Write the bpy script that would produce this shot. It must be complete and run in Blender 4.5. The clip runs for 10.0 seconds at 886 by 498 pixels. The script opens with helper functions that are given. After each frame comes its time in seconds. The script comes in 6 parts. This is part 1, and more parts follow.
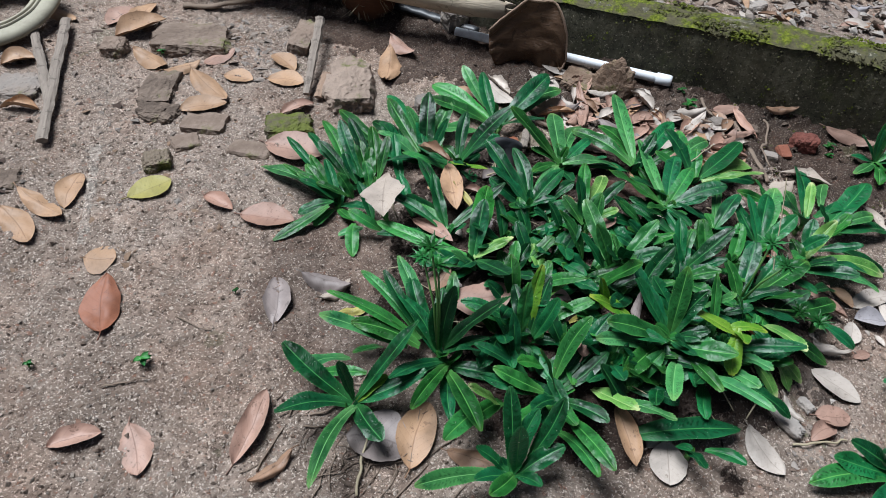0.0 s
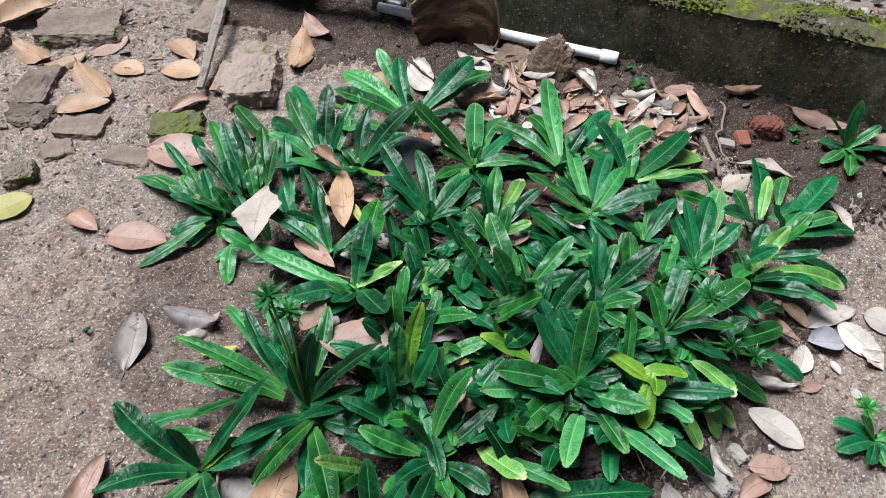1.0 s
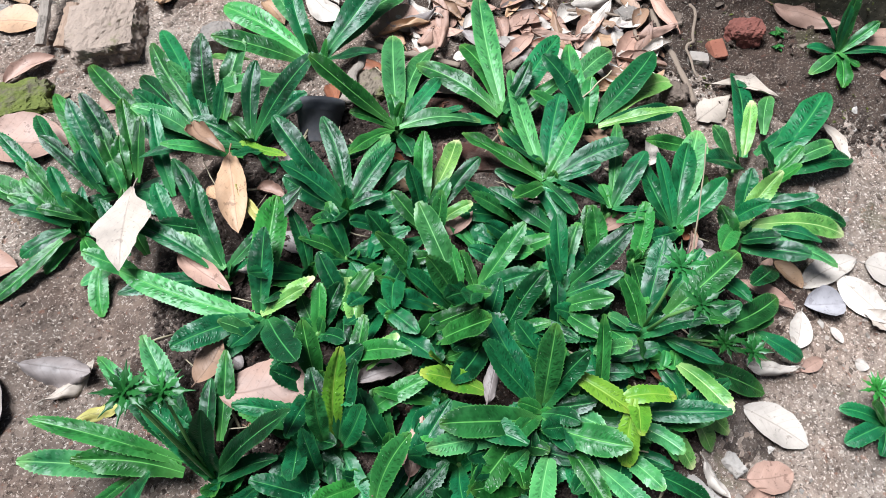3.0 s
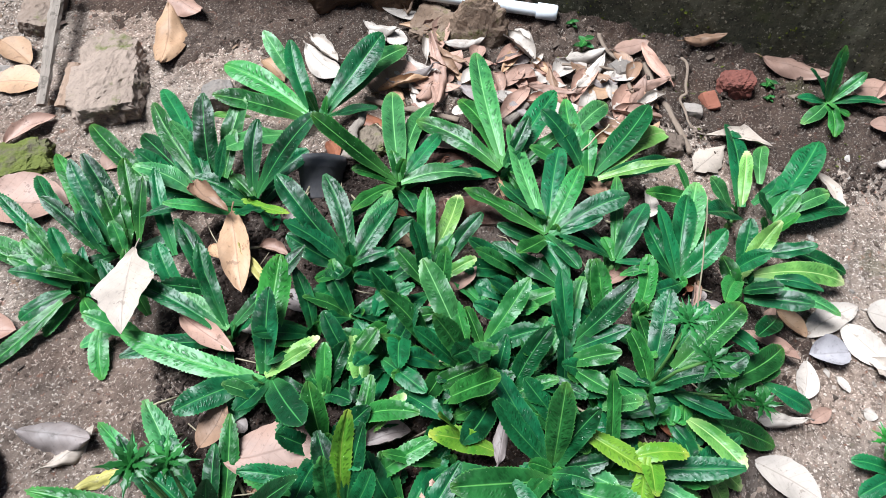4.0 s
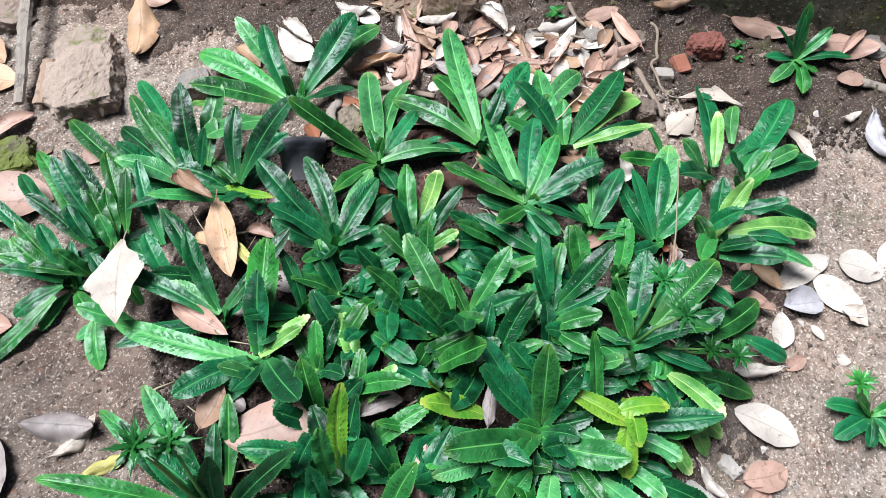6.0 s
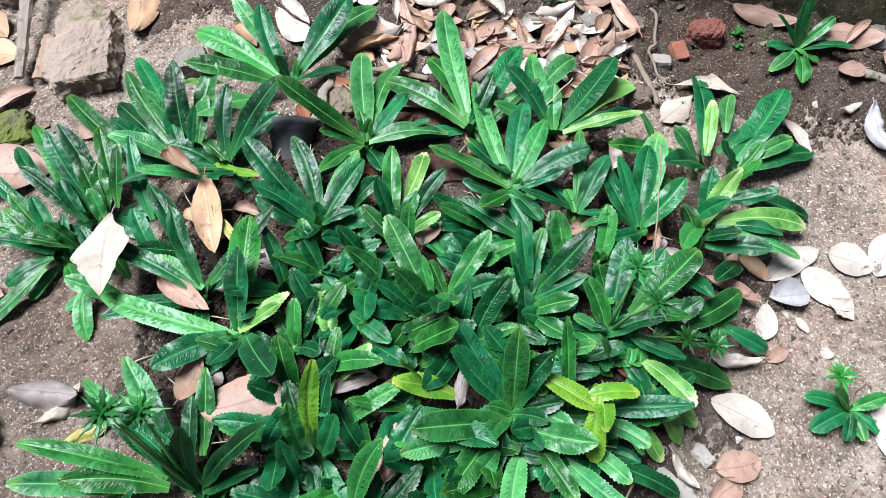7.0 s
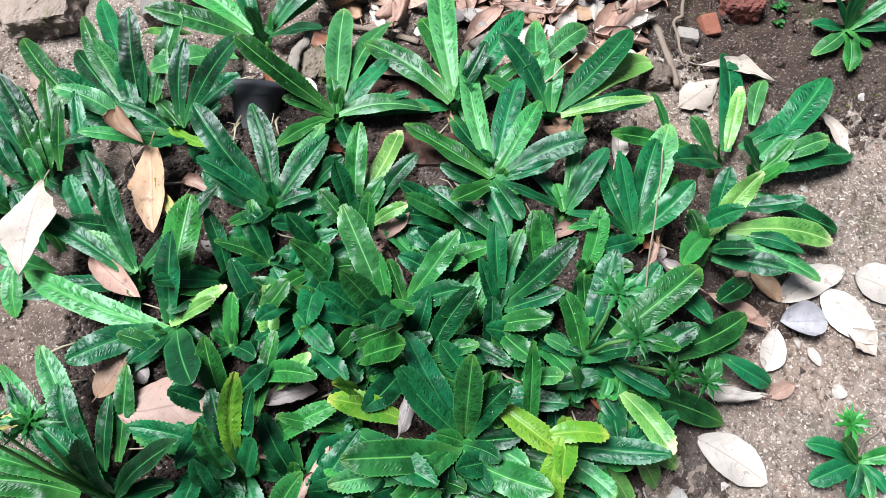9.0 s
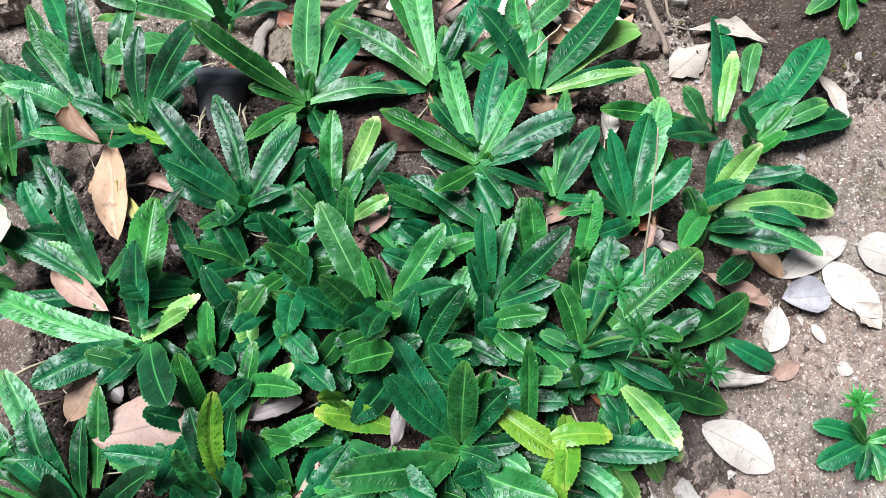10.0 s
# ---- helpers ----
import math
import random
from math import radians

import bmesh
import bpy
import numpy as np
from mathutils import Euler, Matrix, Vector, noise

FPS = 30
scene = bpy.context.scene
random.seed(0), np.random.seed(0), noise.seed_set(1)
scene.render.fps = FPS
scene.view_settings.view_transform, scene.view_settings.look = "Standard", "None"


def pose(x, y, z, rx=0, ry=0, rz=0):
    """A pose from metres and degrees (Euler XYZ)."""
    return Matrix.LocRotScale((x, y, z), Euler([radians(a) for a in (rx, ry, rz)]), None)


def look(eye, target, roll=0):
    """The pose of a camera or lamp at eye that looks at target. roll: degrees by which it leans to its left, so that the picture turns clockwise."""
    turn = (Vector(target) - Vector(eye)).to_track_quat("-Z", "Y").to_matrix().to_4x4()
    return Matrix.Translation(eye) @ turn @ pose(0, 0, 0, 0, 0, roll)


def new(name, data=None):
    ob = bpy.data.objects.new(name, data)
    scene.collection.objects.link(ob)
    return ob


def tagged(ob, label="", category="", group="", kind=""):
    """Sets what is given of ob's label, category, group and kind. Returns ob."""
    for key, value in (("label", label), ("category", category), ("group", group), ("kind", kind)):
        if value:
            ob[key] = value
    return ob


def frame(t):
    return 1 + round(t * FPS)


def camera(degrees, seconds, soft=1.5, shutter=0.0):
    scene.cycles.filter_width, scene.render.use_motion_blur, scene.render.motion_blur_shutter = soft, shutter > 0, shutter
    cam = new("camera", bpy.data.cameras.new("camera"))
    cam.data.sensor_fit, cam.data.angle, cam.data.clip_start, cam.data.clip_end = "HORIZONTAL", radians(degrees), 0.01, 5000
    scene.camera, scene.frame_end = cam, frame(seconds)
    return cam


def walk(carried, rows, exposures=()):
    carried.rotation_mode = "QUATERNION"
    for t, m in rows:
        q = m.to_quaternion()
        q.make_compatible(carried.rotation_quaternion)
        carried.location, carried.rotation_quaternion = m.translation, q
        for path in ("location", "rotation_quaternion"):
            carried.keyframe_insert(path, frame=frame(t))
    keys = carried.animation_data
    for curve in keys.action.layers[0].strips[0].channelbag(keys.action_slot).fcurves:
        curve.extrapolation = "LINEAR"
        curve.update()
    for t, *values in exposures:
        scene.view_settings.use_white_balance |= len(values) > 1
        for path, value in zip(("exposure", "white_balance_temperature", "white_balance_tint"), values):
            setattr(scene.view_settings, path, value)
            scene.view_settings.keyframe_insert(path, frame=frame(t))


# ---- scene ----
cam = camera(66.2, 10.0, soft=0.6)
PATH = [
    (0, (0.013, 0.008, 0.926), (0.114, 1.39, -0.515), 6.6),
    (0.5, (0.111, 0.09, 0.912), (0.259, 1.414, -0.58), 4.8),
    (1, (0.222, 0.198, 0.892), (0.283, 1.488, -0.635), 4.1),
    (1.5, (0.271, 0.258, 0.874), (0.306, 1.475, -0.713), 2.2),
    (2, (0.282, 0.329, 0.845), (0.386, 1.527, -0.754), 2.0),
    (2.2, (0.289, 0.375, 0.847), (0.422, 1.517, -0.79), 2.4),
    (3.3, (0.269, 0.457, 0.812), (0.445, 1.441, -0.92), 4.4),
    (3.5, (0.265, 0.461, 0.815), (0.406, 1.494, -0.892), 2.2),
    (4, (0.261, 0.471, 0.826), (0.472, 1.563, -0.837), 4.2),
    (4.5, (0.275, 0.472, 0.831), (0.512, 1.469, -0.887), 2.4),
    (5, (0.264, 0.468, 0.828), (0.486, 1.461, -0.894), 2.8),
    (5.2, (0.259, 0.469, 0.833), (0.508, 1.473, -0.879), 4.1),
    (6.3, (0.275, 0.447, 0.845), (0.506, 1.475, -0.855), 1.8),
    (6.5, (0.283, 0.443, 0.845), (0.52, 1.464, -0.859), 1.1),
    (7, (0.314, 0.441, 0.848), (0.487, 1.441, -0.875), 1.5),
    (7.5, (0.347, 0.441, 0.845), (0.446, 1.471, -0.867), 1.8),
    (8, (0.405, 0.434, 0.848), (0.576, 1.474, -0.852), 5.2),
    (8.5, (0.427, 0.473, 0.836), (0.619, 1.544, -0.843), 3.8),
    (8.8, (0.411, 0.497, 0.799), (0.502, 1.452, -0.956), 1.0),
    (9, (0.405, 0.536, 0.785), (0.474, 1.411, -1.012), 0.7),
    (9.5, (0.416, 0.581, 0.759), (0.499, 1.342, -1.089), 1.1),
    (10, (0.41, 0.584, 0.759), (0.51, 1.36, -1.082), 0.5),
]
walk(cam, [(t, look(eye, target, roll)) for t, eye, target, roll in PATH], [(0.0, 0.65), (0.5, 0.87), (1.0, 0.98), (2.0, 1.23), (3.5, 1.32), (7.5, 1.40), (10.0, 1.40)])

# ---- light: bright overcast shade ----
world = bpy.data.worlds.new("sky")
scene.world = world
world.use_nodes = True
wn = world.node_tree.nodes
wn.clear()
sky = wn.new("ShaderNodeTexSky")
sky.sky_type, sky.sun_disc = "NISHITA", False
sky.sun_elevation, sky.sun_rotation = radians(70), radians(-65)
sky.air_density, sky.dust_density = 1.0, 3.0
wbg = wn.new("ShaderNodeBackground")
wbg.inputs["Strength"].default_value = 0.027
wout = wn.new("ShaderNodeOutputWorld")
world.node_tree.links.new(sky.outputs[0], wbg.inputs[0])
world.node_tree.links.new(wbg.outputs[0], wout.inputs[0])

sun_data = bpy.data.lights.new("sun", "SUN")
sun_data.energy, sun_data.angle, sun_data.color = 4.7, radians(30), (0.84, 0.915, 1.0)
sun = new("sun", sun_data)
sun.matrix_world = look((-1.3, 1.6, 4.0), (0.3, 0.8, 0.0))


# ---- materials ----
class Mat:
    """A small helper round a node material."""

    def __init__(self, name, rough=0.7, spec=0.4, metal=0.0):
        self.m = bpy.data.materials.new(name)
        self.m.use_nodes = True
        self.t = self.m.node_tree
        self.b = self.t.nodes["Principled BSDF"]
        self.b.inputs["Roughness"].default_value = rough
        self.b.inputs["Specular IOR Level"].default_value = spec
        self.b.inputs["Metallic"].default_value = metal

    def node(self, kind, **sets):
        n = self.t.nodes.new(kind)
        for key, value in sets.items():
            n.inputs[key.replace("_", " ")].default_value = value
        return n

    def link(self, a, b):
        self.t.links.new(a, b)

    def coords(self, which="Object"):
        return self.node("ShaderNodeTexCoord").outputs[which]

    def noise(self, scale, detail=5.0, rough=0.6, vec=None):
        n = self.node("ShaderNodeTexNoise", Scale=scale, Detail=detail, Roughness=rough)
        if vec is not None:
            self.link(vec, n.inputs["Vector"])
        return n.outputs["Fac"]

    def voronoi(self, scale, vec=None, out="Distance", dims="3D"):
        n = self.node("ShaderNodeTexVoronoi")
        n.voronoi_dimensions = dims
        n.inputs["Scale"].default_value = scale
        if vec is not None:
            self.link(vec, n.inputs["Vector"])
        return n.outputs[out]

    def ramp(self, fac, stops):
        n = self.node("ShaderNodeValToRGB")
        e = n.color_ramp.elements
        while len(e) < len(stops):
            e.new(0.5)
        for k, (p, c) in enumerate(stops):
            e[k].position, e[k].color = p, (*c, 1)
        self.link(fac, n.inputs[0])
        return n.outputs[0]

    def mix(self, fac, a, b, mode="MIX"):
        n = self.t.nodes.new("ShaderNodeMix")
        n.data_type, n.blend_type = "RGBA", mode
        for sock, value in ((n.inputs[0], fac), (n.inputs[6], a), (n.inputs[7], b)):
            if isinstance(value, (int, float)):
                sock.default_value = value
            elif isinstance(value, tuple):
                sock.default_value = (*value, 1)
            else:
                self.link(value, sock)
        return n.outputs[2]

    def math(self, op, a, b=0.0, c=0.0):
        n = self.t.nodes.new("ShaderNodeMath")
        n.operation = op
        for sock, value in zip(n.inputs, (a, b, c)):
            if isinstance(value, (int, float)):
                sock.default_value = value
            else:
                self.link(value, sock)
        return n.outputs[0]

    def bump(self, height, strength=0.3, distance=0.002):
        n = self.node("ShaderNodeBump", Strength=strength, Distance=distance)
        self.link(height, n.inputs["Height"])
        if self.b.inputs["Normal"].links:
            self.link(self.b.inputs["Normal"].links[0].from_socket, n.inputs["Normal"])
        self.link(n.outputs[0], self.b.inputs["Normal"])

    def colour(self, c):
        self.link(c, self.b.inputs["Base Color"])
        return self

    def random(self):
        return self.node("ShaderNodeObjectInfo").outputs["Random"]


def split_uv(m):
    s = m.node("ShaderNodeSeparateXYZ")
    m.link(m.coords("UV"), s.inputs[0])
    return s.outputs[0], s.outputs[1]


def green_leaf(name, dark, light, tip, rib, yellowing, least=0.40, span=0.70):
    """Living culantro blade: midrib, sunken dashes with painted shade, paler tip, gloss of a waxy skin."""
    m = Mat(name, 0.36, 0.24)
    u, v = split_uv(m)
    obj = m.coords("Object")
    side = m.math("ABSOLUTE", m.math("SUBTRACT", v, 0.5))
    base = m.mix(m.ramp(m.noise(24, 5, 0.65, obj), [(0.38, (0, 0, 0)), (0.64, (1, 1, 1))]), dark, light)
    base = m.mix(m.math("MULTIPLY", m.math("POWER", m.random(), 2.4), 0.60), base, tuple(1.25 * c for c in light))
    tone = m.node("ShaderNodeHueSaturation")
    m.link(base, tone.inputs["Color"])
    m.link(m.math("ADD", least, m.math("MULTIPLY", m.math("FRACT", m.math("MULTIPLY", m.random(), 7.31)), span)), tone.inputs["Value"])
    m.link(m.math("ADD", 0.493, m.math("MULTIPLY", m.math("FRACT", m.math("MULTIPLY", m.random(), 3.7)), 0.018)), tone.inputs["Hue"])
    base = tone.outputs[0]
    # slanting dashes either side of the rib
    cell = m.node("ShaderNodeCombineXYZ")
    m.link(m.math("ADD", m.math("MULTIPLY", u, 32.0), m.math("MULTIPLY", side, -5.0)), cell.inputs[0])
    m.link(m.math("MULTIPLY", v, 4.2), cell.inputs[1])
    shift = m.node("ShaderNodeVectorMath")
    m.link(cell.outputs[0], shift.inputs[0])
    spread = m.node("ShaderNodeCombineXYZ")
    m.link(m.math("MULTIPLY", m.random(), 40.0), spread.inputs[0])
    m.link(spread.outputs[0], shift.inputs[1])
    dots = m.ramp(m.voronoi(1.0, shift.outputs[0], dims="2D"), [(0.20, (1, 1, 1)), (0.44, (0, 0, 0))])
    window = m.ramp(side, [(0.08, (0, 0, 0)), (0.16, (1, 1, 1)), (0.34, (1, 1, 1)), (0.44, (0, 0, 0))])
    some = m.ramp(m.noise(14, 3, 0.6, obj), [(0.40, (0.15, 0.15, 0.15)), (0.58, (1, 1, 1))])
    blister = m.math("MULTIPLY", m.math("MULTIPLY", dots, window), some)
    # dashes darkened in the base colour for the shadow rows between blisters
    base = m.mix(m.math("MULTIPLY", blister, 0.62), base, tuple(0.40 * c for c in dark))
    ribline = m.math("SUBTRACT", 1.0, m.math("MINIMUM", m.math("MULTIPLY", side, 26.0), 1.0))
    foot = m.math("MAXIMUM", m.math("SUBTRACT", 0.30, u), 0.0)
    base = m.mix(m.math("MULTIPLY", m.math("ADD", m.math("MULTIPLY", ribline, 0.92), m.math("MULTIPLY", foot, 1.6)), 1.0), base, rib)
    edge = m.ramp(side, [(0.46, (0, 0, 0)), (0.5, (1, 1, 1))])
    base = m.mix(m.math("MULTIPLY", edge, 0.42), base, rib)
    tipmask = m.math("MULTIPLY", m.math("MAXIMUM", m.math("SUBTRACT", m.math("ADD", u, m.math("MULTIPLY", m.noise(25, 3, 0.6, obj), 0.35)), 1.04), 0.0), yellowing)
    base = m.mix(m.math("MINIMUM", tipmask, 1.0), base, tip)
    speck = m.math("GREATER_THAN", m.noise(380, 2, 0.5, obj), 0.745)
    base = m.mix(m.math("MULTIPLY", speck, 0.75), base, (0.50, 0.60, 0.46))
    m.colour(base)
    m.bump(m.math("SUBTRACT", 1.0, blister), 0.35, 0.0014)
    m.bump(m.noise(190, 3, 0.55, obj), 0.16, 0.0014)
    m.bump(ribline, 0.30, 0.0010)
    m.link(m.math("ADD", 0.18, m.math("MULTIPLY", m.noise(60, 4, 0.65, obj), 0.36)), m.b.inputs["Roughness"])
    # light through the thin blade
    tr = m.node("ShaderNodeBsdfTranslucent")
    m.link(m.mix(0.5, base, light), tr.inputs[0])
    mx = m.node("ShaderNodeMixShader", Fac=0.07)
    m.link(m.b.outputs[0], mx.inputs[1])
    m.link(tr.outputs[0], mx.inputs[2])
    out = next(n for n in m.t.nodes if n.type == "OUTPUT_MATERIAL")
    m.link(mx.outputs[0], out.inputs[0])
    return m.m


LEAF = [
    green_leaf("leaf_deep_green", (0.0018, 0.027, 0.0070), (0.0090, 0.124, 0.0400), (0.060, 0.21, 0.045), (0.050, 0.225, 0.060), 0.7),
    green_leaf("leaf_fresh_green", (0.005, 0.055, 0.009), (0.030, 0.188, 0.038), (0.17, 0.32, 0.05), (0.10, 0.31, 0.07), 1.4),
    green_leaf("leaf_light_green", (0.010, 0.085, 0.026), (0.058, 0.225, 0.064), (0.26, 0.40, 0.12), (0.17, 0.40, 0.14), 2.2, 0.55, 0.60),
    green_leaf("leaf_pale_green", (0.045, 0.155, 0.030), (0.140, 0.290, 0.065), (0.60, 0.58, 0.30), (0.32, 0.44, 0.16), 4.2, 0.8, 0.35),
    green_leaf("leaf_yellowing", (0.026, 0.118, 0.010), (0.098, 0.200, 0.018), (0.40, 0.38, 0.07), (0.21, 0.30, 0.05), 3.0, 0.95, 0.30),
]


def dry_leaf(name, a, b, spot, rough=0.55):
    m = Mat(name, rough, 0.35)
    u, v = split_uv(m)
    obj = m.coords("Object")
    side = m.math("ABSOLUTE", m.math("SUBTRACT", v, 0.5))
    base = m.mix(m.noise(30, 5, 0.65, obj), a, b)
    tint = m.math("ADD", 0.82, m.math("MULTIPLY", m.random(), 0.36))
    hue = m.node("ShaderNodeHueSaturation")
    m.link(base, hue.inputs["Color"])
    m.link(tint, hue.inputs["Value"])
    base = hue.outputs[0]
    stain = m.math("GREATER_THAN", m.noise(75, 3, 0.6, obj), 0.66)
    base = m.mix(m.math("MULTIPLY", stain, 0.55), base, spot)
    vein = m.math("PINGPONG", m.math("ADD", m.math("MULTIPLY", u, 8.0), m.math("MULTIPLY", side, -4.0)), 0.5)
    line = m.math("SUBTRACT", 1.0, m.math("MINIMUM", m.math("MULTIPLY", vein, 14.0), 1.0))
    rib = m.math("SUBTRACT", 1.0, m.math("MINIMUM", m.math("MULTIPLY", side, 34.0), 1.0))
    lines = m.math("MAXIMUM", m.math("MULTIPLY", line, 0.22), m.math("MULTIPLY", rib, 0.6))
    base = m.mix(m.math("MULTIPLY", lines, 0.80), base, spot)
    speck = m.ramp(m.noise(240, 3, 0.6, obj), [(0.62, (0, 0, 0)), (0.70, (1, 1, 1))])
    base = m.mix(m.math("MULTIPLY", speck, 0.45), base, tuple(0.6 * x for x in spot))
    fade = m.ramp(m.noise(16, 5, 0.65, obj), [(0.42, (0, 0, 0)), (0.64, (1, 1, 1))])
    base = m.mix(m.math("MULTIPLY", fade, 0.55), base, tuple(0.5 * x for x in a))
    m.colour(base)
    m.bump(lines, 0.5, 0.0010)
    m.bump(m.noise(110, 5, 0.65, obj), 0.35, 0.0018)
    return m.m


DRY = {
    "tan": dry_leaf("dry_leaf_tan", (0.27, 0.150, 0.084), (0.45, 0.290, 0.175), (0.12, 0.058, 0.036)),
    "pink": dry_leaf("dry_leaf_pinkish", (0.235, 0.132, 0.097), (0.37, 0.240, 0.186), (0.10, 0.052, 0.038)),
    "pale": dry_leaf("dry_leaf_bleached", (0.34, 0.285, 0.240), (0.52, 0.455, 0.400), (0.15, 0.108, 0.080)),
    "brown": dry_leaf("dry_leaf_brown", (0.165, 0.090, 0.054), (0.30, 0.185, 0.120), (0.06, 0.036, 0.026)),
    "rust": dry_leaf("dry_leaf_rust", (0.165, 0.055, 0.028), (0.260, 0.100, 0.052), (0.09, 0.034, 0.022)),
    "grey": dry_leaf("dry_leaf_grey", (0.165, 0.132, 0.120), (0.29, 0.242, 0.225), (0.08, 0.060, 0.052)),
    "buff": dry_leaf("dry_leaf_buff", (0.27, 0.215, 0.172), (0.40, 0.335, 0.280), (0.13, 0.092, 0.070)),
    "lilac": dry_leaf("dry_leaf_lilac_grey", (0.25, 0.230, 0.238), (0.40, 0.372, 0.380), (0.15, 0.128, 0.132)),
    "red": dry_leaf("dry_leaf_reddish", (0.28, 0.150, 0.106), (0.40, 0.248, 0.186), (0.13, 0.052, 0.040)),
    "olive": dry_leaf("dry_leaf_olive_yellow", (0.26, 0.230, 0.064), (0.38, 0.330, 0.095), (0.13, 0.100, 0.034)),
}


def soil(name, mean, k=1.0):
    """Trodden earth: damp patches, crumbs, sand grains, and pits with their shade painted in."""
    m = Mat(name, 0.92, 0.2)
    obj = m.coords("Object")
    c0 = m.ramp(m.noise(2.6, 7, 0.66, obj), [(0.30, (0.130 * k, 0.090 * k, 0.068 * k)), (0.50, mean), (0.70, (0.480 * k, 0.390 * k, 0.325 * k))])
    c1 = m.mix(m.ramp(m.noise(22, 7, 0.75, obj), [(0.38, (0, 0, 0)), (0.64, (1, 1, 1))]), c0, tuple(0.45 * x for x in mean))
    clod = m.ramp(m.noise(45, 6, 0.72, obj), [(0.42, (0, 0, 0)), (0.62, (1, 1, 1))])
    c1 = m.mix(m.math("MULTIPLY", clod, 0.45), c1, (0.165 * k, 0.112 * k, 0.088 * k))
    # small shadows round clods, painted as dark pits since the bump hardly shows
    pit_shade = m.ramp(m.noise(120, 7, 0.8, obj), [(0.525, (0, 0, 0)), (0.595, (1, 1, 1))])
    c2 = m.mix(m.math("MULTIPLY", pit_shade, 0.85), c1, (0.060 * k, 0.040 * k, 0.031 * k))
    sand = m.ramp(m.noise(270, 3, 0.7, obj), [(0.57, (0, 0, 0)), (0.62, (1, 1, 1))])
    c2 = m.mix(m.math("MULTIPLY", sand, 0.85), c2, (0.66 * k, 0.560 * k, 0.480 * k))
    reds = m.math("MULTIPLY", m.math("GREATER_THAN", m.noise(90, 3, 0.6, obj), 0.65), 0.45)
    c2 = m.mix(reds, c2, (0.30 * k, 0.130 * k, 0.080 * k))
    warm = m.ramp(m.noise(4.3, 5, 0.6, obj), [(0.46, (0, 0, 0)), (0.62, (1, 1, 1))])
    c2 = m.mix(m.math("MULTIPLY", warm, 0.40), c2, m.mix(1.0, c2, (1.0, 0.82, 0.73), "MULTIPLY"))
    green = m.math("MULTIPLY", m.math("GREATER_THAN", m.noise(5.5, 5, 0.7, obj), 0.64), 0.22)
    c2 = m.mix(green, c2, (0.11, 0.12, 0.05))
    m.colour(c2)
    m.bump(m.noise(48, 7, 0.78, obj), 1.0, 0.011)
    m.bump(m.noise(190, 5, 0.75, obj), 0.9, 0.004)
    return m.m


SOIL = soil("damp_earth", (0.425, 0.332, 0.268), 1.10)


def stone(name, a, b, moss=0.0, scale=25.0, rough=0.85, caked=0.0, mixed=False):
    m = Mat(name, rough, 0.3)
    obj = m.coords("Object")
    base = m.mix(m.noise(scale, 6, 0.7, obj), a, b)
    spots = m.math("GREATER_THAN", m.noise(scale * 6, 3, 0.6, obj), 0.64)
    base = m.mix(m.math("MULTIPLY", spots, 0.5), base, tuple(0.35 * x for x in a))
    tint = m.node("ShaderNodeHueSaturation")
    m.link(base, tint.inputs["Color"])
    if mixed:
        m.link(m.math("ADD", 0.35, m.math("MULTIPLY", m.node("ShaderNodeNewGeometry").outputs["Random Per Island"], 1.15)), tint.inputs["Value"])
    else:
        m.link(m.math("ADD", 0.75, m.math("MULTIPLY", m.random(), 0.5)), tint.inputs["Value"])
    base = tint.outputs[0]
    mud = m.ramp(m.noise(11, 7, 0.72, obj), [(0.42, (0, 0, 0)), (0.58, (1, 1, 1))])
    base = m.mix(m.math("MULTIPLY", mud, caked), base, m.mix(m.noise(90, 5, 0.75, obj), (0.105, 0.074, 0.056), (0.33, 0.252, 0.200)))
    if moss:
        patch = m.ramp(m.noise(14, 6, 0.7, obj), [(0.62 - 0.3 * moss, (0, 0, 0)), (0.74 - 0.3 * moss, (1, 1, 1))])
        base = m.mix(patch, base, m.mix(m.noise(180, 3, 0.6, obj), (0.045, 0.060, 0.010), (0.150, 0.165, 0.035)))
    m.colour(base)
    m.bump(m.noise(scale * 3, 7, 0.75, obj), 0.9, 0.006)
    return m.m


BRICK_DIRTY = stone("earth_caked_brick", (0.115, 0.080, 0.060), (0.255, 0.188, 0.146), 0.14, caked=0.85)
BRICK_CAKED = stone("brick_under_dry_earth", (0.160, 0.115, 0.090), (0.350, 0.270, 0.216), 0.12, 40.0, caked=0.6)
BRICK_RED = stone("red_brick", (0.035, 0.018, 0.015), (0.230, 0.070, 0.050), 0.0, 16.0)
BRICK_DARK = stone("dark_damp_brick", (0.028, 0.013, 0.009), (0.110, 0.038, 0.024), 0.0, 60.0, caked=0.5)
STONE_GREY = stone("grey_stone", (0.17, 0.145, 0.125), (0.31, 0.270, 0.240), 0.10, caked=0.5)
STONE_DARK = stone("dark_stone", (0.055, 0.040, 0.031), (0.150, 0.108, 0.082), 0.10, caked=0.6)
STONE_MOSS = stone("mossy_stone", (0.10, 0.078, 0.056), (0.21, 0.165, 0.120), 0.42, caked=0.5)
SLAB = stone("brown_slab", (0.095, 0.058, 0.038), (0.235, 0.158, 0.108), 0.25, caked=0.4)
STONE_GREEN = stone("moss_covered_stone", (0.08, 0.065, 0.045), (0.17, 0.135, 0.095), 0.80, caked=0.3)
CHIP_PALE = stone("pale_rubble", (0.26, 0.225, 0.195), (0.46, 0.420, 0.385), caked=0.35)


